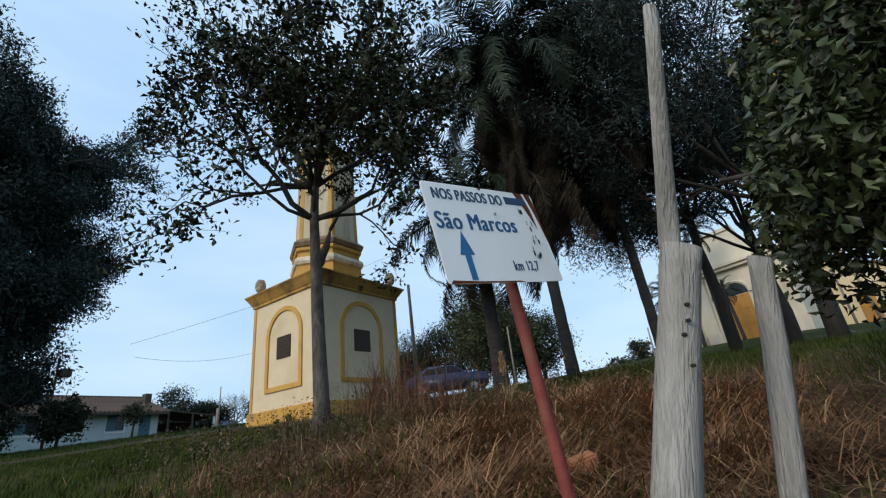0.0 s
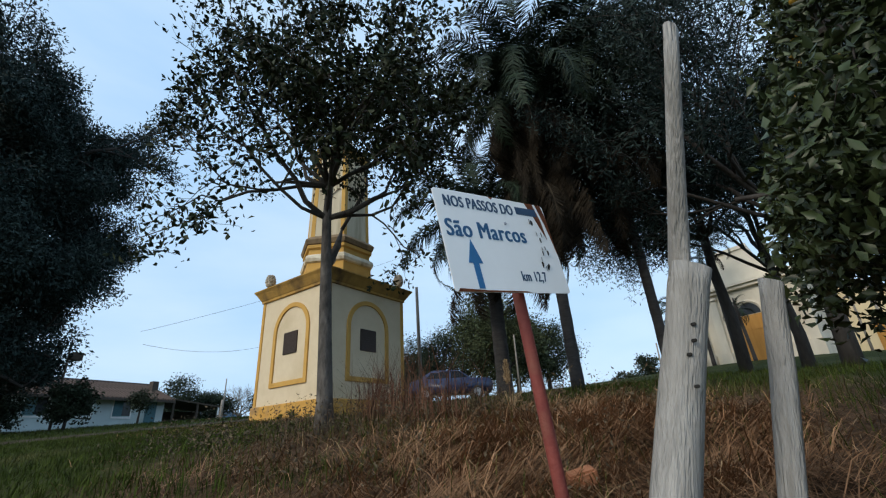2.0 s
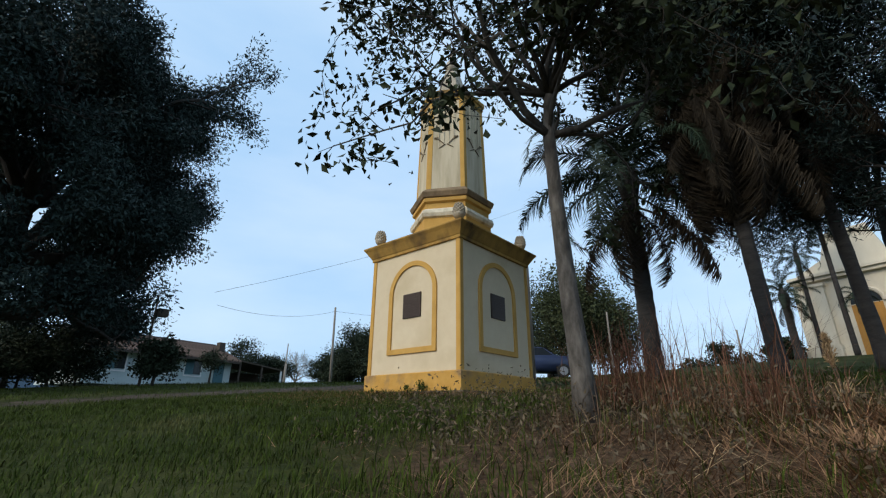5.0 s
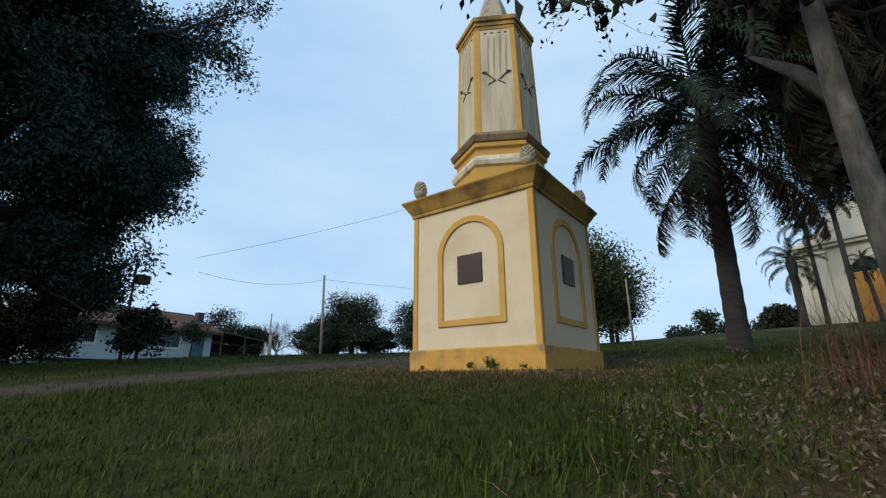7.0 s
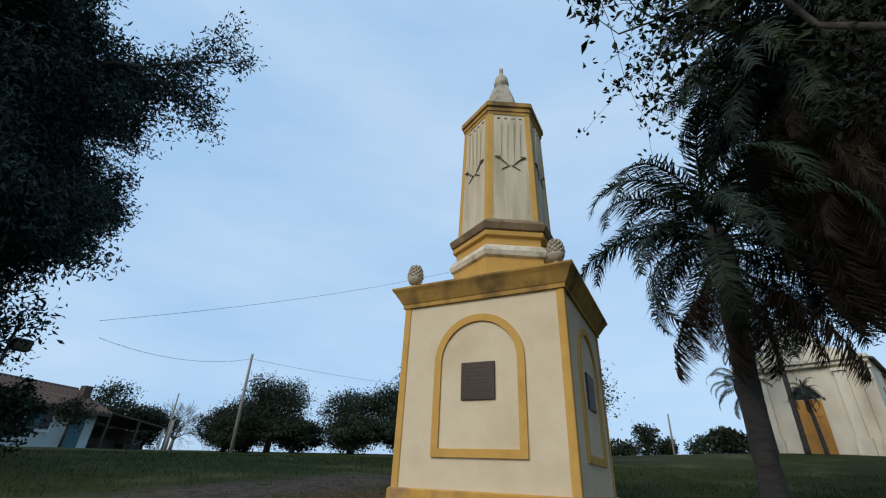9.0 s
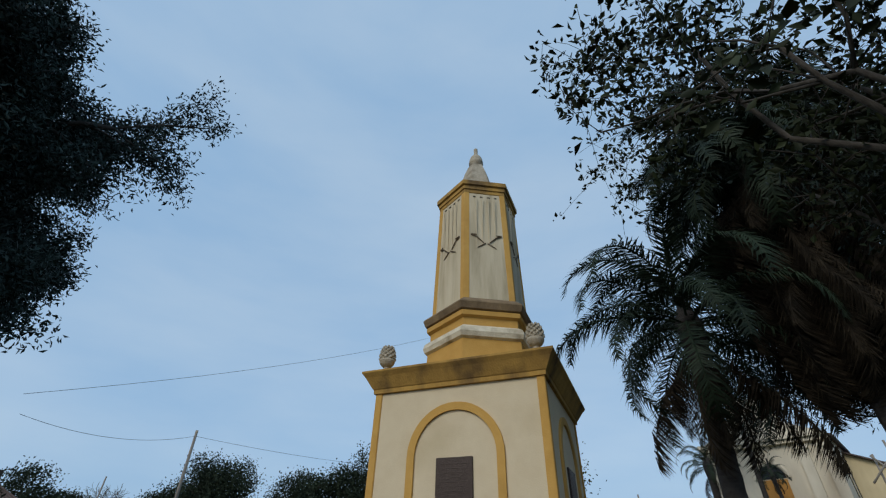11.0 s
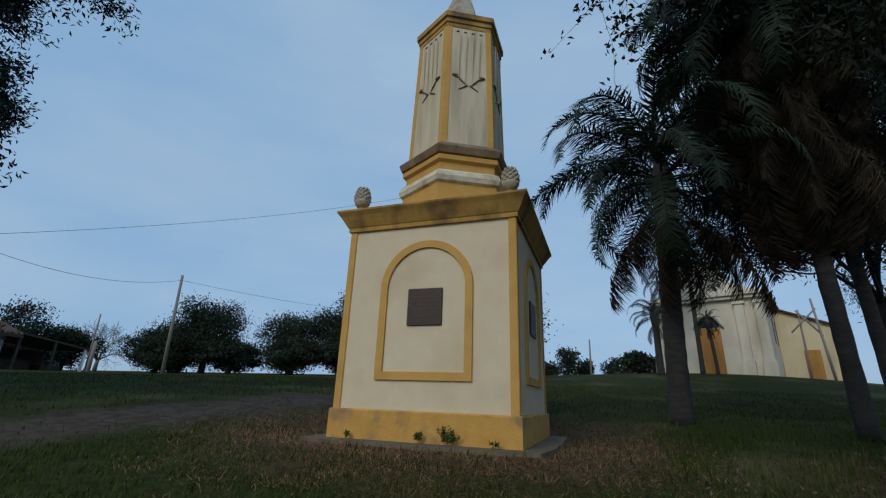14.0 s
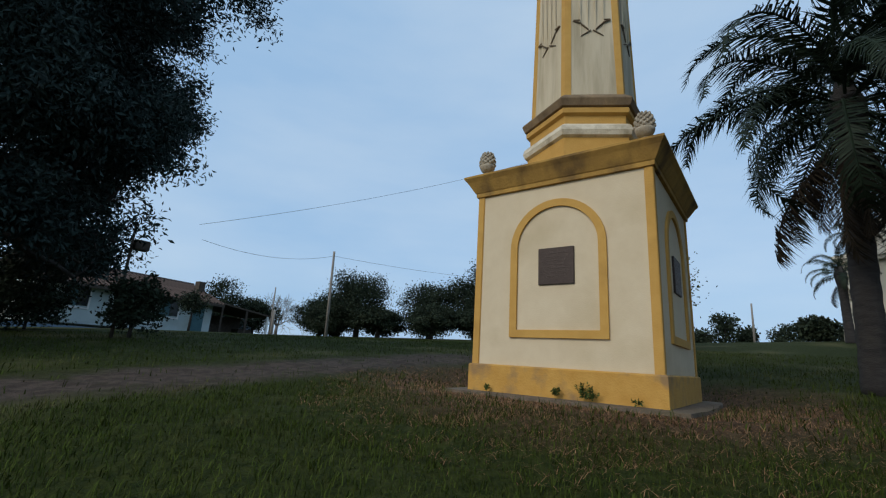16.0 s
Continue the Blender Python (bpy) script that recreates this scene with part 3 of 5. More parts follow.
def build_tree(name, label, base, trunk, limbs, leaf, category="tree", bark=BARK, group=""):
    """trunk: points and radii from the base up. limbs: (point index, direction, length, radius, depth). leaf: count a tip, spread, size, material, seed, ratio."""
    rng = np.random.default_rng(leaf["seed"])
    t = thing(name, label, category, Matrix.Translation(base), group)
    pts, rad = trunk
    v, f = tube([Vector(p) for p in pts], rad, 12)
    for i, p in enumerate(v):
        q = Vector(p)
        v[i] = tuple(q + noise.noise_vector(q * 5) * 0.06 * rad[0])
    part("trunk", raw("trunk", v, f, bark, True), None, t)
    tips = []
    for at, d, length, r, depth in limbs:
        segs = []
        grow(Vector(pts[at]), Vector(d).normalized(), length, r, depth, rng, segs, tips, leaf.get("spread", 0.75), leaf.get("droop", 0.0), leaf.get("kids", 3), leaf.get("shrink", 0.72), leaf.get("keep"), leaf.get("wander", 0.16), leaf.get("leafy", 1), leaf.get("prune", 2))
        if segs:
            part("limb", tree_mesh("limb", segs, leaf.get("limb", bark)), None, t)
    cloud = []
    ups = []
    for q, d in tips:
        if q.z < leaf.get("floor", 0.0):
            continue
        k = rng.poisson(leaf["count"])
        off = np.clip(rng.normal(0, leaf["scatter"], (k, 3)), -1.5 * leaf["scatter"], 1.5 * leaf["scatter"])
        cloud.append(np.array(q) + off)
        ups.append(np.tile(np.array(d) * 0.5 + np.array((0, 0, leaf.get("hang", 0.0))), (k, 1)))
    part("crown", leaf_cloud("crown", np.concatenate(cloud), np.concatenate(ups), leaf["size"], leaf["material"], leaf["seed"] + 1, leaf.get("ratio", 0.45)), None, t, leaf.get("label", ""))
    return t


# young tree with a forked trunk before the monument
TB = (5.0, -4.25)


def young_shape(p):
    """The crown leans over the path and stays high on the monument's side."""
    if p.z < 2.05 or p.y < -2.0 or 0.75 * p.x + 0.66 * p.y > (1.25 if p.z < 3.6 else 2.1):
        return False
    if p.z > 4.0 and p.x < -0.75 and -1.0 < p.y < 0.3:
        return p.x > -2.8
    if p.x < -1.9 - 0.2 * (p.y + 3.6):
        return False
    if p.x < -0.75 and p.y > -1.1 - 0.25 * (p.x + 0.75):
        return p.z > 5.0
    return Vector((p.x + 0.5, p.y + 0.5)).length < 3.1


build_tree("young_tree", "slim pale-barked young tree with sparse dark leaves on the dry bank", (TB[0], TB[1], gz(*TB) - 0.1),
           ([(0.0, 0, 0), (-0.02, 0.0, 0.5), (-0.07, 0.0, 1.25), (-0.1, -0.02, 2.15), (-0.1, -0.05, 2.9), (-0.06, -0.06, 3.4)], [0.13, 0.096, 0.085, 0.075, 0.062, 0.05]),
           [(3, (-0.4, 0.42, 1.0), 2.3, 0.058, 3), (4, (-0.55, -0.6, 0.9), 1.5, 0.046, 3), (4, (0.7, 0.5, 0.8), 1.5, 0.046, 3), (5, (0.0, 0.1, 1), 1.6, 0.046, 3), (5, (0.35, 0.6, 0.8), 1.4, 0.036, 3),
            (5, (0.4, -0.6, 0.8), 1.4, 0.034, 3), (5, (-0.35, -0.6, 0.95), 1.6, 0.04, 3), (5, (0.85, 0.25, 0.6), 1.3, 0.032, 3), (5, (-0.85, -0.62, 0.6), 1.7, 0.034, 3), (5, (-0.8, -0.7, 1.0), 1.7, 0.036, 3), (4, (0.6, 0.75, 0.5), 1.3, 0.028, 3), (4, (0.3, -0.35, 0.8), 1.3, 0.03, 3), (5, (-0.3, -0.2, 0.9), 1.4, 0.034, 3), (5, (-0.85, 0.0, 0.8), 1.7, 0.034, 3), (5, (-0.6, -0.95, 0.28), 1.5, 0.03, 3), (4, (-0.5, -1.0, 0.5), 1.5, 0.03, 3), (5, (-0.75, 0.02, 0.9), 2.3, 0.034, 3), (5, (-0.85, -0.12, 0.85), 2.4, 0.034, 3), (5, (-0.8, -0.02, 1.0), 2.6, 0.034, 3), (5, (0.7, 0.1, 1.0), 1.7, 0.036, 3), (5, (0.4, 0.5, 1.1), 1.7, 0.036, 3)],
           dict(seed=11, count=4.6, scatter=0.085, size=0.098, leafy=2, prune=3, limb=BARK_LIMB_SHADED, material=LEAF_A, ratio=0.5, spread=0.85, kids=3, droop=0.01, floor=2.05, keep=young_shape, wander=0.27))


def great_shape(p):
    """A broad uneven dome, widest at two thirds of its height."""
    lump = noise.noise(p * 0.55 + Vector((3, 0, 4)))
    wide = 4.9 * float(np.interp(p.z, (1.5, 2.2, 5.0, 8.0, 10.2, 11.4, 12.3), (0.54, 0.65, 0.86, 1.04, 1.02, 0.78, 0.3))) + 1.0 * lump
    wide += 0.9 * min(1.0, max(0.0, -p.y))
    return p.z > 1.5 + 0.5 * lump and Vector((p.x, p.y - 0.45)).length < wide


# great feathery tree across the lawn
GB = (-13.8, -7.2)
great = build_tree("great_tree", "large dark feathery-leaved tree with a thick leaning trunk", (GB[0], GB[1], gz(*GB) - 0.15),
           ([(0, 0, 0), (0.05, 0.02, 0.7), (0.1, 0.05, 1.6), (0.1, 0.05, 2.6), (0.1, 0.15, 4.0)], [0.46, 0.37, 0.33, 0.3, 0.25]),
           [(3, (0.1, 0.9, 0.7), 2.5, 0.2, 3), (3, (-0.2, -0.8, 1.0), 2.7, 0.2, 3), (4, (0.1, 0.0, 1), 3.1, 0.22, 3), (4, (0.7, -0.1, 0.7), 2.5, 0.18, 3), (4, (-0.8, 0.2, 0.7), 2.8, 0.2, 3),
            (4, (0.2, 0.7, 0.95), 3.0, 0.18, 3), (4, (0.3, -0.7, 0.9), 2.8, 0.18, 3), (2, (0.2, 0.9, 0.35), 2.4, 0.12, 3), (2, (0.1, -1.0, 0.3), 2.2, 0.1, 3), (2, (0.3, 0.9, 0.1), 2.3, 0.1, 3), (2, (-0.2, 0.6, 0.05), 1.9, 0.1, 3), (2, (0.5, 0.2, 0.1), 1.7, 0.09, 3), (2, (-0.6, 0.6, 0.4), 2.3, 0.12, 3), (3, (0.5, 0.6, 0.6), 2.3, 0.14, 3), (4, (0.0, 0.35, 1.0), 3.2, 0.16, 3), (3, (0.1, -0.7, 0.55), 2.6, 0.15, 3), (4, (-0.1, -0.5, 1.0), 3.1, 0.16, 3), (4, (0.55, 0.05, 1.0), 2.7, 0.16, 3), (4, (-0.3, 0.1, 0.9), 2.6, 0.16, 3), (4, (0.65, 0.35, 0.75), 2.4, 0.15, 3), (4, (0.6, -0.35, 0.8), 2.4, 0.15, 3), (3, (0.8, 0.1, 0.4), 2.0, 0.13, 3), (2, (0.1, -0.9, 0.05), 2.2, 0.1, 3), (2, (-0.2, -0.7, 0.1), 2.0, 0.1, 3), (3, (0.1, -1.0, 0.2), 2.6, 0.12, 3)],
           dict(seed=23, count=54, scatter=0.19, size=0.12, material=LEAF_B, ratio=0.36, spread=0.72, kids=3, droop=0.02, hang=-0.35, shrink=0.68, keep=great_shape), bark=BARK_DARK)
great.scale = (1.42, 1.42, 1.54)


# ---- palms ----
def frond_mesh(name, length, droop, leaflets, material, seed, leaf_len=0.5, hang=0.5, opening=1.0, half=0.01):
    """An arching rib with two rows of drooping leaflets; grows along +x from the origin."""
    rng = np.random.default_rng(seed)
    pts, tang = [], []
    p, a = Vector((0, 0, 0)), radians(28)
    n = 14
    for i in range(n + 1):
        pts.append(p.copy())
        tang.append(Vector((math.cos(a), 0, math.sin(a))))
        p = p + tang[-1] * (length / n)
        a -= droop * (0.5 + 1.2 * i / n) / n
    v, f = tube(pts, [0.026 * (1 - 0.85 * i / n) + 0.003 for i in range(n + 1)], 4)
    for i in range(leaflets):
        s = 0.14 + 0.86 * (i + rng.uniform(-0.4, 0.4)) / leaflets
        k = min(max(int(s * n), 0), n - 1)
        q = pts[k].lerp(pts[k + 1], s * n - k)
        ll = leaf_len * math.sin(math.pi * min(1, 0.2 + 0.76 * s)) ** 0.6 * rng.uniform(0.8, 1.15)
        for side in (-1, 1):
            out = (tang[k] * rng.uniform(0.4, 0.95) + Vector((0, side, 0)) * rng.uniform(0.55, 1.0) * opening + Vector((0, 0, rng.uniform(-0.35, 0.35) * opening))).normalized()
            mid = q + out * ll * 0.4
            tip = mid + (out + Vector((0, 0, -hang * rng.uniform(0.8, 1.9)))).normalized() * ll * 0.6
            w = Vector((tang[k].x, 0, tang[k].z)) * half
            b = len(v)
            v += [tuple(q - w), tuple(q + w), tuple(mid + w), tuple(mid - w), tuple(tip)]
            f += [(b, b + 1, b + 2, b + 3), (b + 3, b + 2, b + 4)]
    return raw(name, v, f, material)


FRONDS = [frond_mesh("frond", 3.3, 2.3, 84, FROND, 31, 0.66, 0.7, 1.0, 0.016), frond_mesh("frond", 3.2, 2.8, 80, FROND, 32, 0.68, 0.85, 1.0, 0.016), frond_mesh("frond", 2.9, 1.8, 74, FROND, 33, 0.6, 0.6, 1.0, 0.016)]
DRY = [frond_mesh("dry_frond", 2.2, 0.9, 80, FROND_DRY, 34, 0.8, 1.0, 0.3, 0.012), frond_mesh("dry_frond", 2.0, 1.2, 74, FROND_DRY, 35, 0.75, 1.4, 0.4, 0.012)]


def palm(label, x, y, height, lean=(0, 0), radius=0.2, fronds=22, dry=10, seed=1, size=1.0, skirt=0.5):
    rng = np.random.default_rng(seed)
    t = thing("palm_tree", label, "palm tree", Matrix.Translation((x, y, gz(x, y) - 0.05)), "palms on the bank")
    n = 26
    pts = [(lean[0] * (i / n) ** 1.4, lean[1] * (i / n) ** 1.4, height * i / n) for i in range(n + 1)]
    rad = [radius * (1.1 - 0.1 * min(1, i / 4) - 0.15 * i / n) * (1.0 + (0.045 if i % 2 else -0.02)) for i in range(n + 1)]
    part("trunk", raw("trunk", *tube(pts, rad, 12), PALM_BARK, True), None, t)
    top = Vector(pts[-1])
    bm = rings([(radius * 0.95, -0.5), (radius * 1.3, -0.15), (radius * 1.25, 0.15), (radius * 0.6, 0.5), (0.03, 0.8)], 10, wobble=0.03)
    crown = part("crownshaft", bm, PALM_BARK, t)
    crown.matrix_local = Matrix.Translation(top)
    for i in range(fronds):
        a = 360 * i * 0.381966 + rng.uniform(-12, 12)
        tilt = -62 + 100 * (i / fronds) ** 0.8 + rng.uniform(-8, 8)
        fr = part("frond", FRONDS[i % 3], None, t)
        s = size * rng.uniform(0.85, 1.1)
        fr.matrix_local = Matrix.Translation(top + Vector((0, 0, 0.25 - 0.3 * i / fronds))) @ pose(0, 0, 0, rng.uniform(-15, 15), tilt, a) @ Matrix.Diagonal((s, s, s, 1))
    for i in range(dry):
        a = 360 * i * 0.381966 + rng.uniform(-15, 15)
        fr = part("dry_frond", DRY[i % 2], None, t, "dead brown hanging frond")
        s = size * rng.uniform(0.7, 1.1)
        fr.matrix_local = Matrix.Translation(top + Vector((0, 0, -0.15 - skirt * rng.uniform(0, 1)))) @ pose(0, 0, 0, 0, rng.uniform(55, 95), a) @ pose(0.05, 0, 0) @ Matrix.Diagonal((s, s, s, 1))
    return t


palm("dark-trunked feather palm with long drooping fronds beside the monument", 3.65, 2.6, 4.75, (0.15, -0.4), 0.2, 30, 10, 41, 1.08)
palm("tall feather palm with a thick skirt of dead fronds", 5.95, 1.55, 8.0, (-0.15, -0.05), 0.13, 52, 120, 42, 1.12, 3.0)
palm("tall feather palm with a bare trunk and ragged hanging fronds", 7.4, 3.7, 9.2, (-0.3, 0.1), 0.125, 44, 60, 43, 1.3, 3.6)


def small_palm(label, x, y, height, radius, size, seed, fronds=16, lean=(0, 0)):
    t = palm(label, x, y, height, lean, radius, fronds, 3, seed, size, 0.2)
    t["group"] = "palms by the church"


small_palm("bushy feather palm standing on the far lawn", 5.4, 21.8, 3.3, 0.2, 0.62, 51, 20)
small_palm("tall thin-trunked palm before the church", 7.7, 22.8, 7.2, 0.13, 0.68, 52)
small_palm("slender palm with a small drooping crown by the church door", 8.45, 22.7, 2.9, 0.1, 0.36, 53, 14, (-0.15, 0))
small_palm("thin palm beside the church corner", 6.4, 22.9, 5.5, 0.11, 0.58, 54)


# ---- other trees ----
def far_tree(label, x, y, height, wide, material, seed, leaves=2600, leaf=0.22, trunk=0.12, name="far_tree", low=0.02, category="tree", ratio=0.6):
    """A rounded crown of clumps on a short trunk."""
    rng = np.random.default_rng(seed)
    t = thing(name, label, category, Matrix.Translation((x, y, gz(x, y) - 0.1)))
    v, f = tube([(0, 0, 0), (0.03, 0, height * 0.3), (0, 0.02, height * 0.65)], [trunk, trunk * 0.8, trunk * 0.3], 8)
    for k in range(7):
        a = 2.4 * k
        h = height * (low + 0.12 + 0.07 * k)
        tube([(0, 0, h), (math.cos(a) * wide * 0.4, math.sin(a) * wide * 0.4, h + height * 0.14), (math.cos(a) * wide * 0.75, math.sin(a) * wide * 0.75, h + height * 0.22)], [trunk * 0.4, trunk * 0.25, trunk * 0.08], 5, v, f)
    part("trunk", raw("trunk", v, f, BARK_DARK, True), None, t)
    n = 70
    u = rng.normal(size=(n, 3))
    u /= np.linalg.norm(u, axis=1, keepdims=True)
    c = u * rng.uniform(0.35, 0.95, (n, 1)) * np.array([wide, wide, height * (1 - low) / 2]) * 0.86
    c[:, 2] += height * (low + (1 - low) / 2)
    which = rng.integers(0, n, leaves)
    pts = c[which] + rng.normal(0, 1, (leaves, 3)) * np.array([wide, wide, height * 0.42]) * 0.13
    part("crown", leaf_cloud("crown", pts, np.tile((0, 0, 0.25), (leaves, 1)), leaf, material, seed, ratio), None, t)
    return t


far_tree("dense round green tree behind the monument", -2.9, 13.9, 6.6, 3.1, LEAF_D, 61, 20000, 0.14, 0.2, "bushy_tree")
far_tree("light green broad-leaved tree beyond the palms", -3.1, 18.3, 4.8, 1.6, LEAF_D, 62, 2600, 0.26, 0.12)
far_tree("rounded dark tree beyond the utility pole", -24.4, 17.6, 6.0, 3.2, LEAF_FAR, 63, 18000, 0.15, 0.25)
for i, (x, y, h, w) in enumerate(((-20.3, 21.7, 5.0, 3.2), (-17, 23.4, 6.4, 3.2), (-14.3, 24.4, 7.6, 3.4), (-11, 25.8, 8.6, 4.0), (-8.6, 27.2, 8.0, 3.6), (-27.7, 18.6, 4.4, 3.0), (-6.4, 28.5, 7.0, 3.4), (-31.4, 19.6, 3.8, 2.8), (-18.4, 19.6, 2.8, 2.6), (-21.8, 17.4, 2.6, 2.4), (-26.6, 16.4, 2.6, 2.4), (-15.4, 21.7, 3.2, 2.8))):
    far_tree("dark leafy tree in the far hedge row", x, y, h, w, LEAF_FAR, 70 + i, 15000, 0.16, 0.2, low=0.0)
for i, (x, y, h, w) in enumerate(((-1.1, 40.8, 4.2, 1.5), (0.5, 41.9, 3.0, 1.0), (3.8, 40.8, 3.0, 2.0), (6.8, 40.6, 3.2, 2.4), (8.9, 38.5, 3.4, 2.2), (-3.6, 42, 2.6, 1.8), (4.5, 26.4, 1.6, 1.2))):
    far_tree("small dark tree on the far skyline", x, y, h, w, LEAF_FAR, 80 + i, 2600, 0.24, 0.1)
for i, (x, y, h, w) in enumerate(((-33.9, 11.3, 4.9, 2.4), (-33.6, 14.2, 3.6, 2.4), (-24.1, -4.9, 4.6, 2.4), (-25.9, -7.3, 5.0, 2.6))):
    far_tree("leafy garden tree behind the house", x, y, h, w, LEAF_FAR, 90 + i, 9000, 0.16, 0.15)
far_tree("dark clipped bush on the lawn before the house", -12.5, -2.1, 2.1, 0.95, LEAF_FAR, 95, 4200, 0.13, 0.06, "garden_bush", 0.0, "bush")
far_tree("mushroom-shaped clipped shrub beside the house wall", -23.4, 4.4, 2.4, 0.95, LEAF_FAR, 96, 1600, 0.13, 0.07, "garden_shrub", 0.35, "bush")
for i, (x, y, h, w) in enumerate(((-17.5, -7.0, 2.0, 1.7), (-17.5, -5.2, 2.3, 1.9), (-17.6, -3.4, 2.2, 1.6), (-17.0, -4.4, 3.1, 2.0), (-18.0, -8.6, 1.8, 1.5))):
    far_tree("dark undergrowth bush under the great tree", x, y, h, w, LEAF_FAR, 100 + i, 3600, 0.14, 0.05, "undergrowth_bush", 0.0, "bush")


def bare_tree(x, y, h, seed):
    rng = np.random.default_rng(seed)
    t = thing("bare_tree", "leafless pale twiggy tree in the distance", "tree", Matrix.Translation((x, y, gz(x, y) - 0.1)))
    v, f = tube([(0, 0, 0), (0.1, 0, h * 0.25)], [0.18, 0.13], 8)
    part("trunk", raw("trunk", v, f, TWIG, True), None, t)
    segs = []
    for k in range(7):
        a = 2 * math.pi * k / 7
        grow(Vector((0.1, 0, h * 0.22)), Vector((math.cos(a), math.sin(a), 1.1)).normalized(), h * 0.36, 0.07, 3, rng, segs, [], 0.7)
    part("twig_crown", tree_mesh("twig_crown", segs, TWIG, 5, 0.012), None, t)


bare_tree(-38.2, 19.5, 4.6, 111)
bare_tree(-41.3, 17.9, 4.0, 112)

# feathery trees behind the palms
for x, y, h, seed, low, label in ((8.6, 8.2, 4.6, 121, 1.5, "spreading feathery-leaved tree with thin dark limbs behind the palms"), (10.6, 4.2, 3.4, 122, -0.5, "dark tangled feathery tree on the bank"), (10.1, 9.0, 3.2, 123, -0.5, "dense dark feathery tree at the edge of the bank")):
    build_tree("feathery_tree", label, (x, y, gz(x, y) - 0.1),
               ([(0, 0, 0), (0.05, 0, h * 0.4), (-0.05, 0.05, h * 0.8), (0, 0, h)], [0.2, 0.16, 0.14, 0.12]),
               [(3, (-0.9, -0.3, 0.6), 3.0, 0.06, 3), (3, (-0.4, -0.6, 0.9), 3.2, 0.08, 3), (3, (0.5, -0.5, 0.9), 2.4, 0.07, 3), (3, (0, 0.3, 1), 3.4, 0.08, 3), (3, (-0.7, 0.3, 0.8), 2.4, 0.07, 3), (3, (0.8, 0.3, 0.8), 2.3, 0.06, 3), (3, (-0.6, -0.9, 0.7), 2.8, 0.06, 3), (3, (-0.2, -0.2, 1), 3.6, 0.07, 3)],
               dict(seed=seed, count=18, scatter=0.22, size=0.14, material=LEAF_B, ratio=0.22, spread=0.7, droop=0.0, keep=lambda p, low=low: p.z > 3.4 or p.x > low or Vector((p.x, p.y)).length < 0.5), bark=BARK_DARK)


# orange tree beside the fence
CB = (10.74, -3.35)
citrus = build_tree("orange_tree", "dense glossy orange tree with ripe fruit beside the fence posts", (CB[0], CB[1], gz(*CB) - 0.1),
                    ([(0, 0, 0), (0.02, 0, 0.5), (0, 0.02, 1.0), (0, 0, 1.5)], [0.11, 0.09, 0.08, 0.07]),
                    [(2, (-0.8, -0.4, 0.5), 1.15, 0.045, 3), (2, (-0.5, 0.6, 0.6), 1.1, 0.045, 3), (3, (0, 0, 1), 1.25, 0.05, 3), (3, (-0.6, -0.5, 0.8), 1.2, 0.045, 3), (3, (0.5, -0.6, 0.8), 1.1, 0.045, 3), (3, (0.6, 0.5, 0.8), 1.1, 0.045, 3), (3, (-0.7, 0.3, 0.9), 1.3, 0.045, 3),
                     (2, (-0.9, -0.35, 0.35), 1.3, 0.035, 3), (2, (0.2, -0.9, 0.25), 1.1, 0.03, 3), (2, (-0.5, -0.8, 0.3), 1.1, 0.03, 3), (3, (-0.9, -0.2, 0.7), 1.4, 0.04, 3), (3, (-0.2, -0.8, 0.8), 1.2, 0.04, 3), (2, (-0.2, -1.0, 0.0), 1.0, 0.03, 3), (2, (-0.55, -0.6, -0.05), 0.9, 0.03, 3), (2, (0.3, -0.7, -0.1), 1.0, 0.03, 3), (3, (-0.15, -0.3, 1), 1.7, 0.045, 3), (3, (0.2, -0.4, 1), 1.6, 0.045, 3)],
                    dict(seed=131, count=30, scatter=0.15, size=0.072, material=LEAF_C, ratio=0.5, spread=0.75, shrink=0.7, keep=lambda p: p.z > 0.5 + max(0.0, -0.6 - p.x) * 1.1 and p.x > -1.2 + 0.2 * p.z), bark=BARK_DARK)
orange_ball = bmesh.new()
bmesh.ops.create_icosphere(orange_ball, subdivisions=2, radius=0.036)
orange_ball = mesh_of("orange", orange_ball, ORANGE, True)
rng = np.random.default_rng(132)
for i in range(22):
    a, up = rng.uniform(math.pi * 0.85, math.pi * 1.75), rng.uniform(1.5, 3.3)
    r = (0.9 + 0.75 * math.sin(math.pi * min(1, (up + 0.4) / 3.6))) * rng.uniform(1.0, 1.18)
    fruit = part("orange", orange_ball, None, citrus, "ripe orange fruit")
    fruit.location = (max(r * math.cos(a), -1.1 + 0.2 * up), r * math.sin(a), up)

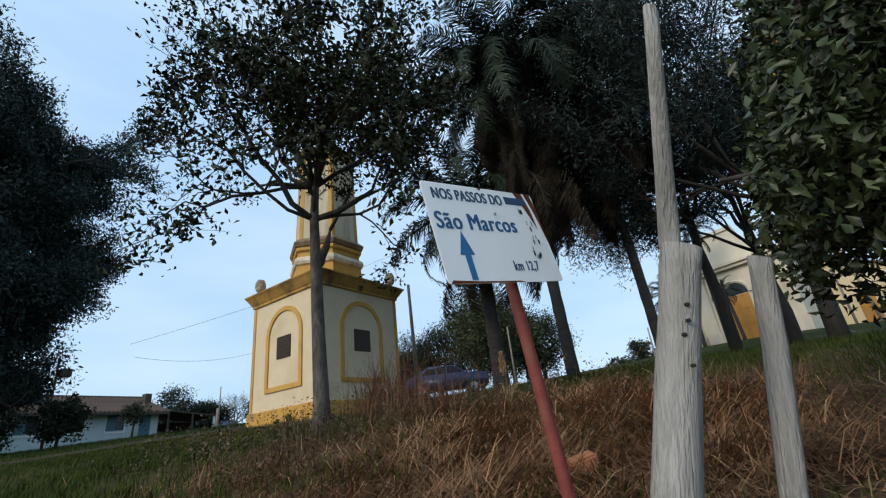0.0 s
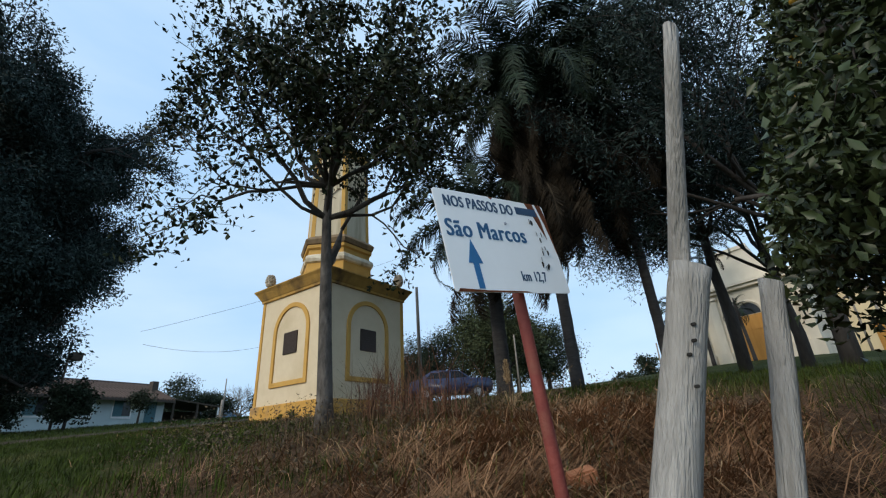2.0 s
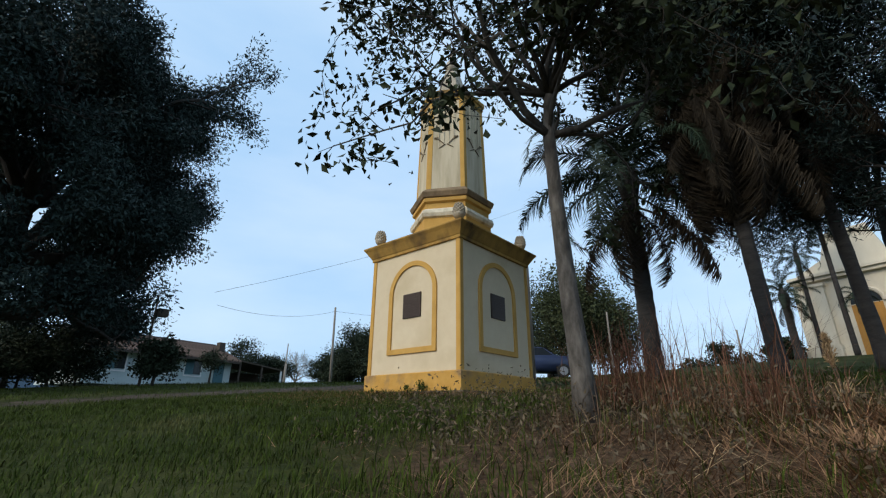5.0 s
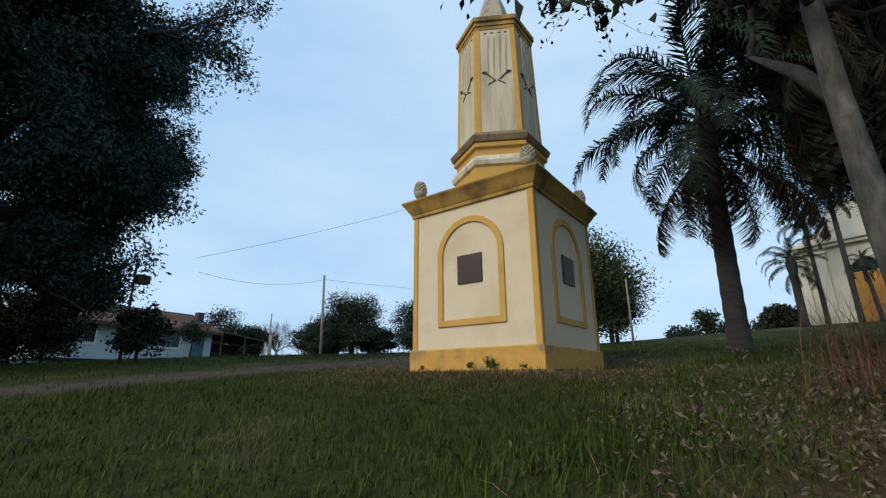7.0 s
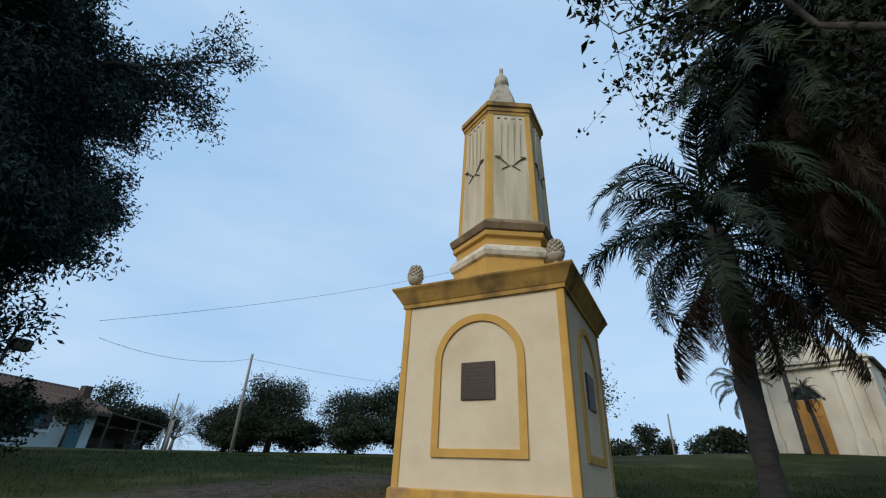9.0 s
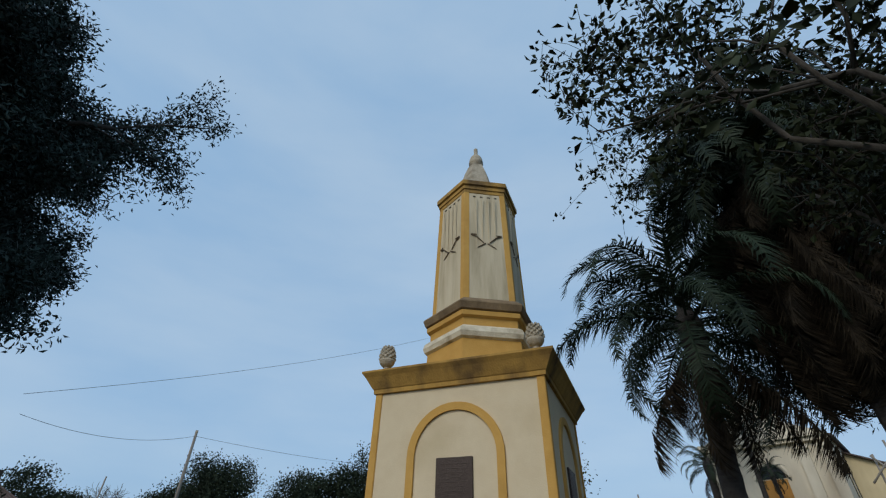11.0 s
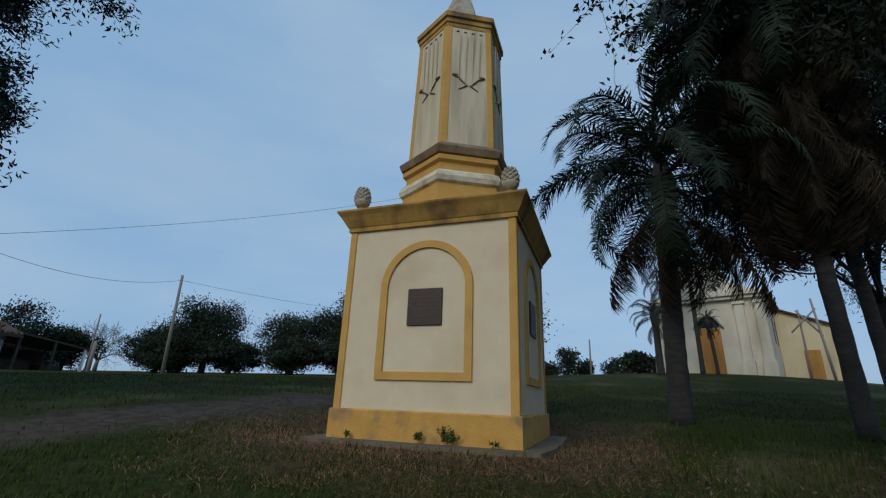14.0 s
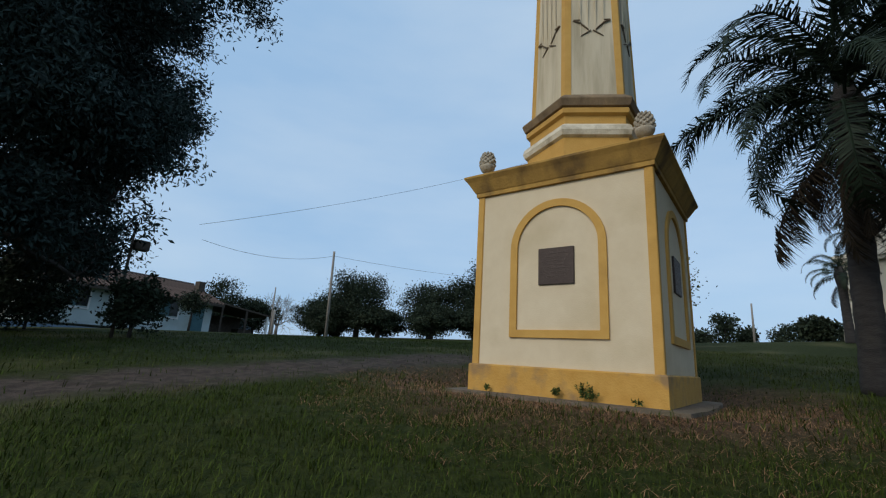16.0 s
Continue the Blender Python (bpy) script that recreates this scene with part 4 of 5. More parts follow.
# ---- fence posts and the road sign ----
def post(name, label, points, radii, seed, top_slant=0.0):
    """A split, weathered log."""
    verts, faces = [], []
    pts = [Vector(p) for p in points]
    fine, fr = [], []
    for i in range(len(pts) - 1):
        for k in range(6):
            s = k / 6
            fine.append(pts[i].lerp(pts[i + 1], s))
            fr.append(radii[i] + (radii[i + 1] - radii[i]) * s)
    fine.append(pts[-1])
    fr.append(radii[-1])
    tube(fine, fr, 14, verts, faces)
    for i, p in enumerate(verts):
        q = Vector(p)
        ring = i % 14
        push = 0.12 * noise.noise((ring * 0.9, seed, q.z * 0.6)) + 0.05 * noise.noise((ring * 2.3, seed + 4, q.z * 2))
        axis = min(fine, key=lambda c: (c - q).length)
        verts[i] = tuple(q + (q - axis) * push * 1.6 + (Vector((0, 0, top_slant * math.sin(ring * 0.45))) if i >= len(verts) - 14 else Vector()))
    frame_of = Matrix.Translation(pts[0]) @ (pts[-1] - pts[0]).to_track_quat("Z", "Y").to_matrix().to_4x4()
    back_to = frame_of.inverted()
    ob = new(name, raw(name, [tuple(back_to @ Vector(v)) for v in verts], faces, WOOD, True))
    ob.matrix_world = frame_of
    return tagged(ob, label, "fence post", "weathered fence posts")


thick = post("fence_post", "thick split grey weathered fence post with bolt holes", [(8.974, -6.126, gz(8.974, -6.126) - 0.15), (9.012, -6.107, -0.881), (9.121, -6.051, -0.492), (9.263, -6.055, -0.057)], [0.075, 0.074, 0.069, 0.063], 3, 0.01)
post("fence_post", "long thin grey weathered pole leaning above a post", [(8.930, -5.987, gz(8.930, -5.987) - 0.15), (8.969, -5.974, -0.901), (9.078, -5.937, -0.480), (9.215, -5.976, -0.018), (9.443, -6.249, 0.852)], [0.045, 0.045, 0.044, 0.042, 0.026], 9, 0.03)
post("fence_post", "thinner crooked grey weathered fence post", [(9.268, -5.687, gz(9.268, -5.687) - 0.15), (9.308, -5.663, -0.953), (9.424, -5.593, -0.434), (9.489, -5.604, -0.063)], [0.047, 0.046, 0.047, 0.042], 15, 0.012)
rng = np.random.default_rng(8)
hole = mesh_of("bolt_hole", boxes((-0.012, 0.012, -0.006, 0.006, -0.008, 0.008), bevel=0.003), BLACK)
toward = Vector((0.12, -0.99, 0))
for dx, z in ((-0.06, 0.1), (-0.01, 0.03), (0.0, -0.06), (-0.065, -0.1), (-0.045, -0.13), (-0.02, -0.13), (0.03, -0.3), (-0.03, 0.36)):
    h = part("bolt_hole", hole, None, thick, "dark bolt hole")
    low = 0.62 * z - 0.3
    s = (low - (-0.881)) / 0.825
    centre = Vector((9.037 + 0.251 * s, -6.087 + 0.052 * s, low))
    h.matrix_local = thick.matrix_basis.inverted() @ Matrix.Translation(centre + Vector((dx * 0.6, 0, 0)) + toward * (0.067 - abs(dx) * 0.3)) @ Matrix.Scale(0.75, 4)


def text_mesh(name, body, size, material, offset=0.0, stretch_x=1.0):
    cu = bpy.data.curves.new(name, "FONT")
    cu.body, cu.size, cu.extrude, cu.offset, cu.space_character = body, size, 0.0008, offset, 1.1
    ob = bpy.data.objects.new(name, cu)
    scene.collection.objects.link(ob)
    me = bpy.data.meshes.new_from_object(ob.evaluated_get(bpy.context.evaluated_depsgraph_get()))
    bpy.data.objects.remove(ob)
    me.transform(Matrix.Diagonal((stretch_x, 1, 1, 1)))
    xs = [v.co.x for v in me.vertices]
    me.materials.clear()
    me.materials.append(material)
    return me, min(xs), max(xs)


SIGN_X = Vector((0.318, 0.940, 0.123)).normalized()
SIGN_Z = Vector((-0.132, -0.090, 0.987))
SIGN_Z = (SIGN_Z - SIGN_X * SIGN_Z.dot(SIGN_X)).normalized()
SIGN_Y = SIGN_Z.cross(SIGN_X)
SIGN_AT = Matrix.Translation((8.616, -6.282, 0.161)) @ Matrix((SIGN_X, SIGN_Y, SIGN_Z)).transposed().to_4x4() @ Matrix.Scale(0.823, 4)


def road_sign():
    W, H = 0.8, 0.56
    sign = thing("road_sign", "bullet-pocked white route sign on a leaning red pipe", "road sign", SIGN_AT)
    # board with rounded corners, a bent-back upper corner
    bm = bmesh.new()
    out = []
    for cx, cz, a0 in ((W / 2, -H / 2, -90), (W / 2, H / 2, 0), (-W / 2, H / 2, 90), (-W / 2, -H / 2, 180)):
        for k in range(4):
            a = radians(a0 + 30 * k)
            r = 0.018
            out.append((cx - math.copysign(r, cx) + r * math.cos(a), cz - math.copysign(r, cz) + r * math.sin(a)))
    front = [bm.verts.new((x, -0.004, z)) for x, z in out]
    rear = [bm.verts.new((x, 0.0, z)) for x, z in out]
    bm.faces.new(front)
    bm.faces.new(rear[::-1])
    for i in range(len(out)):
        bm.faces.new((front[i], rear[i], rear[(i + 1) % len(out)], front[(i + 1) % len(out)]))
    bmesh.ops.recalc_face_normals(bm, faces=bm.faces)
    board = part("board", bm, WHITE, sign, "white enamelled sheet metal board")
    upright = pose(0, 0, 0, 90)

    def lettering(body, size, x0, x1, z, material, bold):
        """Heavier strokes from copies set side by side."""
        me, lo, hi = text_mesh("lettering", body, size, material)
        k = (x1 - x0 - 2 * bold) / (hi - lo)
        bm = bmesh.new()
        for i, dx in enumerate((-bold, 0.0, bold)):
            start = len(bm.verts)
            bm.from_mesh(me)
            bm.verts.ensure_lookup_table()
            for v in bm.verts[start:]:
                v.co = Vector(((v.co.x - lo) * k + dx + bold, v.co.y, v.co.z + 0.0003 * i))
        ob = part("lettering", bm, material, board)
        ob.matrix_local = Matrix.Translation((x0, -0.0052, z)) @ upright

    lettering("NOS PASSOS DO", 0.092, -0.345, 0.135, 0.183, NAVY, 0.0026)
    part("lettering_bar", boxes((0.16, 0.325, -0.0062, -0.004, 0.195, 0.242)), NAVY, board)
    lettering("São Marcos", 0.136, -0.37, 0.175, 0.012, TEAL, 0.0034)
    lettering("km 12,7", 0.08, 0.055, 0.24, -0.215, NAVY, 0.0012)
    bm = bmesh.new()
    arrow = [(-0.018, -0.262), (0.018, -0.262), (0.018, -0.13), (0.045, -0.13), (0.0, 0.0), (-0.045, -0.13), (-0.018, -0.13)]
    lo, hi = ([bm.verts.new((x - 0.235, y, z)) for x, z in arrow] for y in (-0.004, -0.0062))
    bm.faces.new(hi)
    for i in range(7):
        bm.faces.new((lo[i], lo[(i + 1) % 7], hi[(i + 1) % 7], hi[i]))
    bmesh.ops.recalc_face_normals(bm, faces=bm.faces)
    part("arrow", bm, BLUE, board, "blue arrow pointing up")
    # rust runs
    for pts in (((0.25, 0.28), (0.318, 0.28), (0.345, 0.17), (0.352, 0.04), (0.325, 0.11), (0.29, 0.2)), ((0.338, 0.28), (0.386, 0.278), (0.398, 0.2), (0.399, -0.06), (0.388, 0.03), (0.37, 0.15)), ((-0.03, 0.28), (0.005, 0.28), (-0.01, 0.262)),
                ((-0.385, -0.279), (0.1, -0.279), (0.06, -0.272), (-0.2, -0.27), (-0.37, -0.262))):
        bm = bmesh.new()
        face = bm.faces.new([bm.verts.new((x, -0.0052, z)) for x, z in pts])
        bmesh.ops.solidify(bm, geom=[face], thickness=0.001)
        part("rust_streak", bm, RUST, board, "brown rust streak")
    r = np.random.default_rng(4)
    hole_bm = bmesh.new()
    bmesh.ops.create_circle(hole_bm, cap_ends=True, segments=9, radius=0.0095)
    bmesh.ops.solidify(hole_bm, geom=list(hole_bm.faces), thickness=0.0012)
    hole_me = mesh_of("bullet_hole", hole_bm, BLACK)
    for x, z in ((0.31, 0.155), (0.325, 0.15), (0.34, 0.08), (0.355, 0.04), (0.375, 0.075), (0.345, -0.02), (0.338, -0.045), (0.315, -0.085), (0.305, -0.115), (0.37, -0.01), (0.378, -0.04), (0.345, -0.13), (0.33, -0.135), (0.352, -0.12)):
        o = part("bullet_hole", hole_me, None, board, "black bullet hole")
        s = r.uniform(0.85, 1.45)
        o.matrix_local = pose(x - 0.062, -0.0056, z, 90, 0, r.uniform(0, 90)) @ Matrix.Diagonal((s * 0.8, s * 1.3, 1, 1))
    # pipe, from behind the board down into the bank
    m = SIGN_AT.inverted()
    a, b = Vector((8.620, -6.198, 0.104)), Vector((8.712, -6.124, -1.223))
    pts = [m @ a.lerp(b, s) + Vector((0, 0.036, 0)) for s in np.linspace(0, 1, 9)]
    part("pipe", raw("pipe", *tube(pts, [0.031] * 9, 12), RED_PIPE, True), None, sign, "rust-red painted steel pipe")
    for z in (0.12,):
        bolt = rings([(0.009, 0.0), (0.009, 0.005), (0.004, 0.007)], 8)
        o = part("bolt", bolt, CHROME, sign)
        o.matrix_local = pose(0.045, -0.004, z, 90)
    return sign


road_sign()


# ---- rocks on the bank ----
def rock(x, y, size, seed):
    bm = bmesh.new()
    bmesh.ops.create_icosphere(bm, subdivisions=2, radius=size)
    for v in bm.verts:
        v.co += noise.noise_vector(v.co / size * 1.4 + Vector((seed, 0, 0))) * size * 0.45
        v.co.z *= 0.6
    ob = solo("stone", bm, ROCK, "small pale stone lying in the dry grass", "stone", "stones on the bank")
    ob.location = (x, y, gz(x, y) + size * 0.2)


for i, (x, y, s) in enumerate(((9.85, -5.2, 0.06), (9.72, -5.0, 0.035), (10.1, -4.4, 0.05), (9.5, -6.6, 0.05), (9.9, -6.0, 0.04), (8.6, -5.9, 0.06), (10.5, -5.1, 0.05))):
    rock(x, y, s, i * 7.0)


# ---- buildings ----
def gable_house():
    """Low house, its long front along local x, facing local -y."""
    yaw = 100.0
    h = thing("house", "low pale blue bungalow with a dark tiled roof", "house", pose(-26.3, 2.8, gz(-26.3, 3.0) + 0.1, 0, 0, yaw))
    L0, L1, D, E, R = -4.6, 4.6, 6.0, 2.05, 3.35
    part("wall", boxes((L0, L1, 0, 0.2, 0, E), (L0, L1, D - 0.2, D, 0, E), (L0, L0 + 0.2, 0.2, D - 0.2, 0, E), (L1 - 0.2, L1, 0.2, D - 0.2, 0, E)), WALL_BLUE, h, "pale blue plastered wall")
    bm = bmesh.new()
    a = [bm.verts.new(p) for p in ((L0 - 0.4, -0.6, E - 0.1), (L1 + 0.4, -0.6, E - 0.1), (L1 + 0.4, D / 2, R), (L0 - 0.4, D / 2, R))]
    b = [bm.verts.new(p) for p in ((L0 - 0.4, D + 0.6, E - 0.1), (L1 + 0.4, D + 0.6, E - 0.1))]
    bm.faces.new(a)
    bm.faces.new((a[3], a[2], b[1], b[0]))
    bmesh.ops.recalc_face_normals(bm, faces=bm.faces)
    bmesh.ops.solidify(bm, geom=list(bm.faces), thickness=0.1)
    roof = part("roof", bm, TILE, h, "dark weathered tile roof")
    row = raw("roof_rib", *tube([(0, -0.62, E - 0.06), (0, D / 2, R + 0.04)], [0.06, 0.06], 6), TILE)
    for k in range(40):
        part("roof_rib", row, None, roof).location = (L0 - 0.35 + (L1 - L0 + 0.7) * k / 39, 0, 0)
    part("ridge", raw("ridge", *tube([(L0 - 0.4, D / 2, R + 0.05), (L1 + 0.4, D / 2, R + 0.05)], [0.1, 0.1], 8), TILE), None, roof)
    part("gable", boxes((L1 - 0.2, L1, 1.5, D - 1.5, E, E + 0.5)), WALL_BLUE, h)
    part("chimney", boxes((L1 - 0.2, L1 + 0.25, 1.5, 1.95, E, R + 0.15)), DARKWOOD, roof)
    part("fascia", boxes((L0 - 0.4, L1 + 0.4, -0.64, -0.58, E - 0.24, E - 0.1)), DARKWOOD, roof)
    for x in (-3.6, -1.2, 1.2):
        w = part("window", boxes((x, x + 1.1, -0.03, 0.05, 0.9, 1.9)), WINDOW, h)
        part("shutter", boxes((x - 0.02, x + 0.55, -0.07, -0.03, 0.88, 1.92)), SHUTTER, w, "blue window shutter")
        part("window_frame", boxes((x - 0.08, x, -0.05, 0.02, 0.82, 1.98), (x + 1.1, x + 1.18, -0.05, 0.02, 0.82, 1.98), (x - 0.08, x + 1.18, -0.05, 0.02, 1.98, 2.06), (x - 0.08, x + 1.18, -0.05, 0.02, 0.74, 0.82)), WHITE, w)
    part("door", boxes((3.3, 4.05, -0.03, 0.05, 0.0, 2.0)), SHUTTER, h)
    # open shed at the end
    s = thing("lean_to_shed", "dark lean-to shed roof on white posts beside the house", "shed", pose(-27.1, 7.8, gz(-27.1, 8.6) - 0.05, 0, 0, yaw - 12))
    roofbm = boxes((-0.2, 3.6, -0.3, 4.2, 1.95, 2.05))
    for vtx in roofbm.verts:
        vtx.co.z -= 0.14 * vtx.co.x
    part("roof", roofbm, DARKWOOD, s)
    for x, y in ((0.1, -0.2), (1.8, -0.2), (3.4, -0.2), (3.4, 4.0), (0.1, 4.0)):
        part("post", boxes((x - 0.06, x + 0.06, y - 0.06, y + 0.06, -0.2, 1.96 - 0.14 * x)), WHITE if x > 3 else DARKWOOD, s)
    part("back_wall", boxes((0.0, 3.4, 3.6, 3.75, 0, 1.4)), DARKWOOD, s)
    part("work_bench", boxes((0.3, 1.6, 1.5, 2.4, 0, 0.7), (2.0, 3.0, 1.0, 2.0, 0, 0.5)), DARKWOOD, s)


gable_house()


def church():
    """Facade along local x from 0 to 7, facing local -y; nave runs along +y."""
    yaw = -21.5
    base = Vector((5.8, 26.6, 0))
    c = thing("church", "limewashed country church with orange wooden doors", "church", pose(base.x, base.y, 2.6, 0, 0, yaw) @ Matrix.Scale(0.92, 4))
    EAVE, APEX, DEPTH = 5.4, 7.9, 6.4
    for y0, y1 in ((0.0, 0.35), (DEPTH - 0.35, DEPTH)):
        bm = bmesh.new()
        prof = [(0, -0.4), (7, -0.4), (7, EAVE), (5.1, EAVE + 0.9), (4.6, APEX), (2.4, APEX), (1.9, EAVE + 0.9), (0, EAVE)] if y0 == 0 else [(0, -0.4), (7, -0.4), (7, EAVE), (3.5, EAVE + 1.6), (0, EAVE)]
        p, q = ([bm.verts.new((x, y, z)) for x, z in prof] for y in (y0, y1))
        bm.faces.new(p)
        bm.faces.new(q[::-1])
        for i in range(len(prof)):
            bm.faces.new((p[i], q[i], q[(i + 1) % len(prof)], p[(i + 1) % len(prof)]))
        bmesh.ops.recalc_face_normals(bm, faces=bm.faces)
        part("facade" if y0 == 0 else "rear_wall", bm, WALL_CHURCH, c, "stained limewashed wall")
    part("side_wall", boxes((6.65, 7.0, 0.35, DEPTH - 0.35, -0.4, EAVE)), WALL_CHURCH, c)
    part("side_wall", boxes((0.0, 0.35, 0.35, DEPTH - 0.35, -0.4, EAVE)), WALL_CHURCH, c)
    bm = bmesh.new()
    a = [bm.verts.new(p) for p in ((-0.3, 0.36, EAVE - 0.1), (3.5, 0.36, EAVE + 1.5), (7.3, 0.36, EAVE - 0.1))]
    b = [bm.verts.new((v.co.x, DEPTH + 0.2, v.co.z)) for v in a]
    bm.faces.new((a[0], a[1], b[1], b[0]))
    bm.faces.new((a[1], a[2], b[2], b[1]))
    bmesh.ops.recalc_face_normals(bm, faces=bm.faces)
    bmesh.ops.solidify(bm, geom=list(bm.faces), thickness=0.12)
    part("roof", bm, TILE, c)
    for x in (0.0, 1.15, 5.3, 6.45):
        pil = part("pilaster", boxes((x, x + 0.55, -0.24, 0.0, 0.85, 4.6), bevel=0.01), WALL_CHURCH, c)
        part("capital", boxes((x - 0.08, x + 0.63, -0.34, 0.0, 4.6, 4.78)), WALL_CHURCH, pil)
        part("pilaster_base", boxes((x - 0.1, x + 0.65, -0.34, 0.0, -0.4, 0.85)), WALL_CHURCH, pil)
    part("cornice", boxes((-0.1, 7.1, -0.48, 0.0, 5.2, 5.4), (-0.05, 7.05, -0.32, 0.0, 4.98, 5.2)), WALL_CHURCH, c, "stepped cornice moulding")
    part("upper_cornice", boxes((2.3, 4.7, -0.12, 0.0, 7.7, 7.95)), WALL_CHURCH, c)
    d = part("door", boxes((2.75, 4.25, -0.04, 0.02, -0.2, 3.1)), DOOR_WOOD, c, "orange painted double door")
    for x in (2.8, 3.53):
        for z in (0.0, 1.05, 2.1):
            part("door_panel", boxes((x + 0.08, x + 0.58, -0.07, -0.04, z, z + 0.9), bevel=0.012), DOOR_WOOD, d)
    bm = bmesh.new()
    arc = [(3.5 + 0.75 * math.cos(t), 3.15 + 0.75 * math.sin(t)) for t in np.linspace(0, math.pi, 15)]
    lo, hi = ([bm.verts.new((x, y, z)) for x, z in arc] for y in (-0.03, 0.01))
    bm.faces.new(lo)
    for i in range(15):
        bm.faces.new((lo[i], hi[i], hi[(i + 1) % 15], lo[(i + 1) % 15]))
    bmesh.ops.recalc_face_normals(bm, faces=bm.faces)
    part("fanlight", bm, WINDOW, c, "dark arched window over the door")
    v, f = tube([(3.5 + 0.9 * math.cos(t), -0.04, 3.15 + 0.9 * math.sin(t)) for t in np.linspace(0, math.pi, 17)], [0.12] * 17, 6)
    part("arch_surround", raw("arch_surround", v, f, WALL_CHURCH), None, c)
    for y in (2.4, 3.9):
        part("side_window", boxes((6.95, 7.04, y, y + 0.45, 2.2, 3.9)), WINDOW, c)
    n = thing("church_annex", "lower cream annex of the church with an orange door", "building", pose(base.x, base.y, 2.6, 0, 0, yaw) @ Matrix.Scale(0.92, 4) @ pose(7.0, 4.6, 0))
    part("wall", boxes((0.02, 3.4, 0, 0.3, -0.4, 3.4), (3.1, 3.4, 0.3, 4.0, -0.4, 3.4), (0.02, 3.4, 4.0, 4.3, -0.4, 3.4)), WALL_ANNEX, n)
    bm = boxes((0.02, 3.7, -0.3, 4.5, 3.4, 3.5))
    for vtx in bm.verts:
        vtx.co.z += (3.4 - vtx.co.x) * 0.45
    part("roof", bm, TILE, n)
    bm = bmesh.new()
    lo, hi = ([bm.verts.new((x, y, z)) for x, z in ((0.02, 3.4), (3.4, 3.4), (0.02, 4.9))] for y in (0.02, 0.28))
    bm.faces.new(lo)
    bm.faces.new(hi[::-1])
    for i in range(3):
        bm.faces.new((lo[i], hi[i], hi[(i + 1) % 3], lo[(i + 1) % 3]))
    bmesh.ops.recalc_face_normals(bm, faces=bm.faces)
    part("gable", bm, WALL_ANNEX, n)
    part("door", boxes((1.3, 2.2, -0.04, 0.02, 0.0, 1.9)), DOOR_WOOD, n, "orange wooden side door")


church()


def two_storey():
    b = thing("two_storey_building", "beige two-storey building with a red tiled roof", "building", pose(-27.3, -12.1, gz(-27.3, -12.1) - 0.1, 0, 0, -92))
    # front along local x from 0 to 9, facing local +y, roof over it
    part("wall", boxes((0, 9, -6, 0, -0.3, 4.6)), WALL_WARM, b)
    bm = rings([(1, 0), (0.02, 1)], 4, math.pi / 4)
    bmesh.ops.transform(bm, matrix=Matrix.Translation((4.5, -3, 4.6)) @ Matrix.Diagonal((7.2, 5.0, 2.4, 1)), verts=bm.verts)
    part("roof", bm, TILE_RED, b, "red tiled hip roof")
    for k in range(6):
        for z in (0.6, 2.9):
            w = part("window", boxes((0.5 + 1.45 * k, 1.3 + 1.45 * k, -0.05, 0.03, z, z + 1.3)), WINDOW, b)
            part("window_sill", boxes((0.4 + 1.45 * k, 1.4 + 1.45 * k, 0.0, 0.12, z - 0.1, z)), WALL_WARM, w)


two_storey()
shed = thing("garden_shed", "small low shed with a pale gable roof", "shed", pose(-22.6, -8.1, gz(-22.6, -8.1) - 0.1, 0, 0, 90))
part("wall", boxes((-0.9, 0.9, -1.2, 1.2, 0, 1.2)), WALL_WARM, shed)
bm = bmesh.new()
g = [bm.verts.new(p) for p in ((-1.15, -1.4, 1.1), (0, -1.4, 1.85), (1.15, -1.4, 1.1), (-1.15, 1.4, 1.1), (0, 1.4, 1.85), (1.15, 1.4, 1.1))]
bm.faces.new((g[0], g[1], g[4], g[3]))
bm.faces.new((g[1], g[2], g[5], g[4]))
bmesh.ops.recalc_face_normals(bm, faces=bm.faces)
bmesh.ops.solidify(bm, geom=list(bm.faces), thickness=0.08)
part("roof", bm, WHITE, shed)


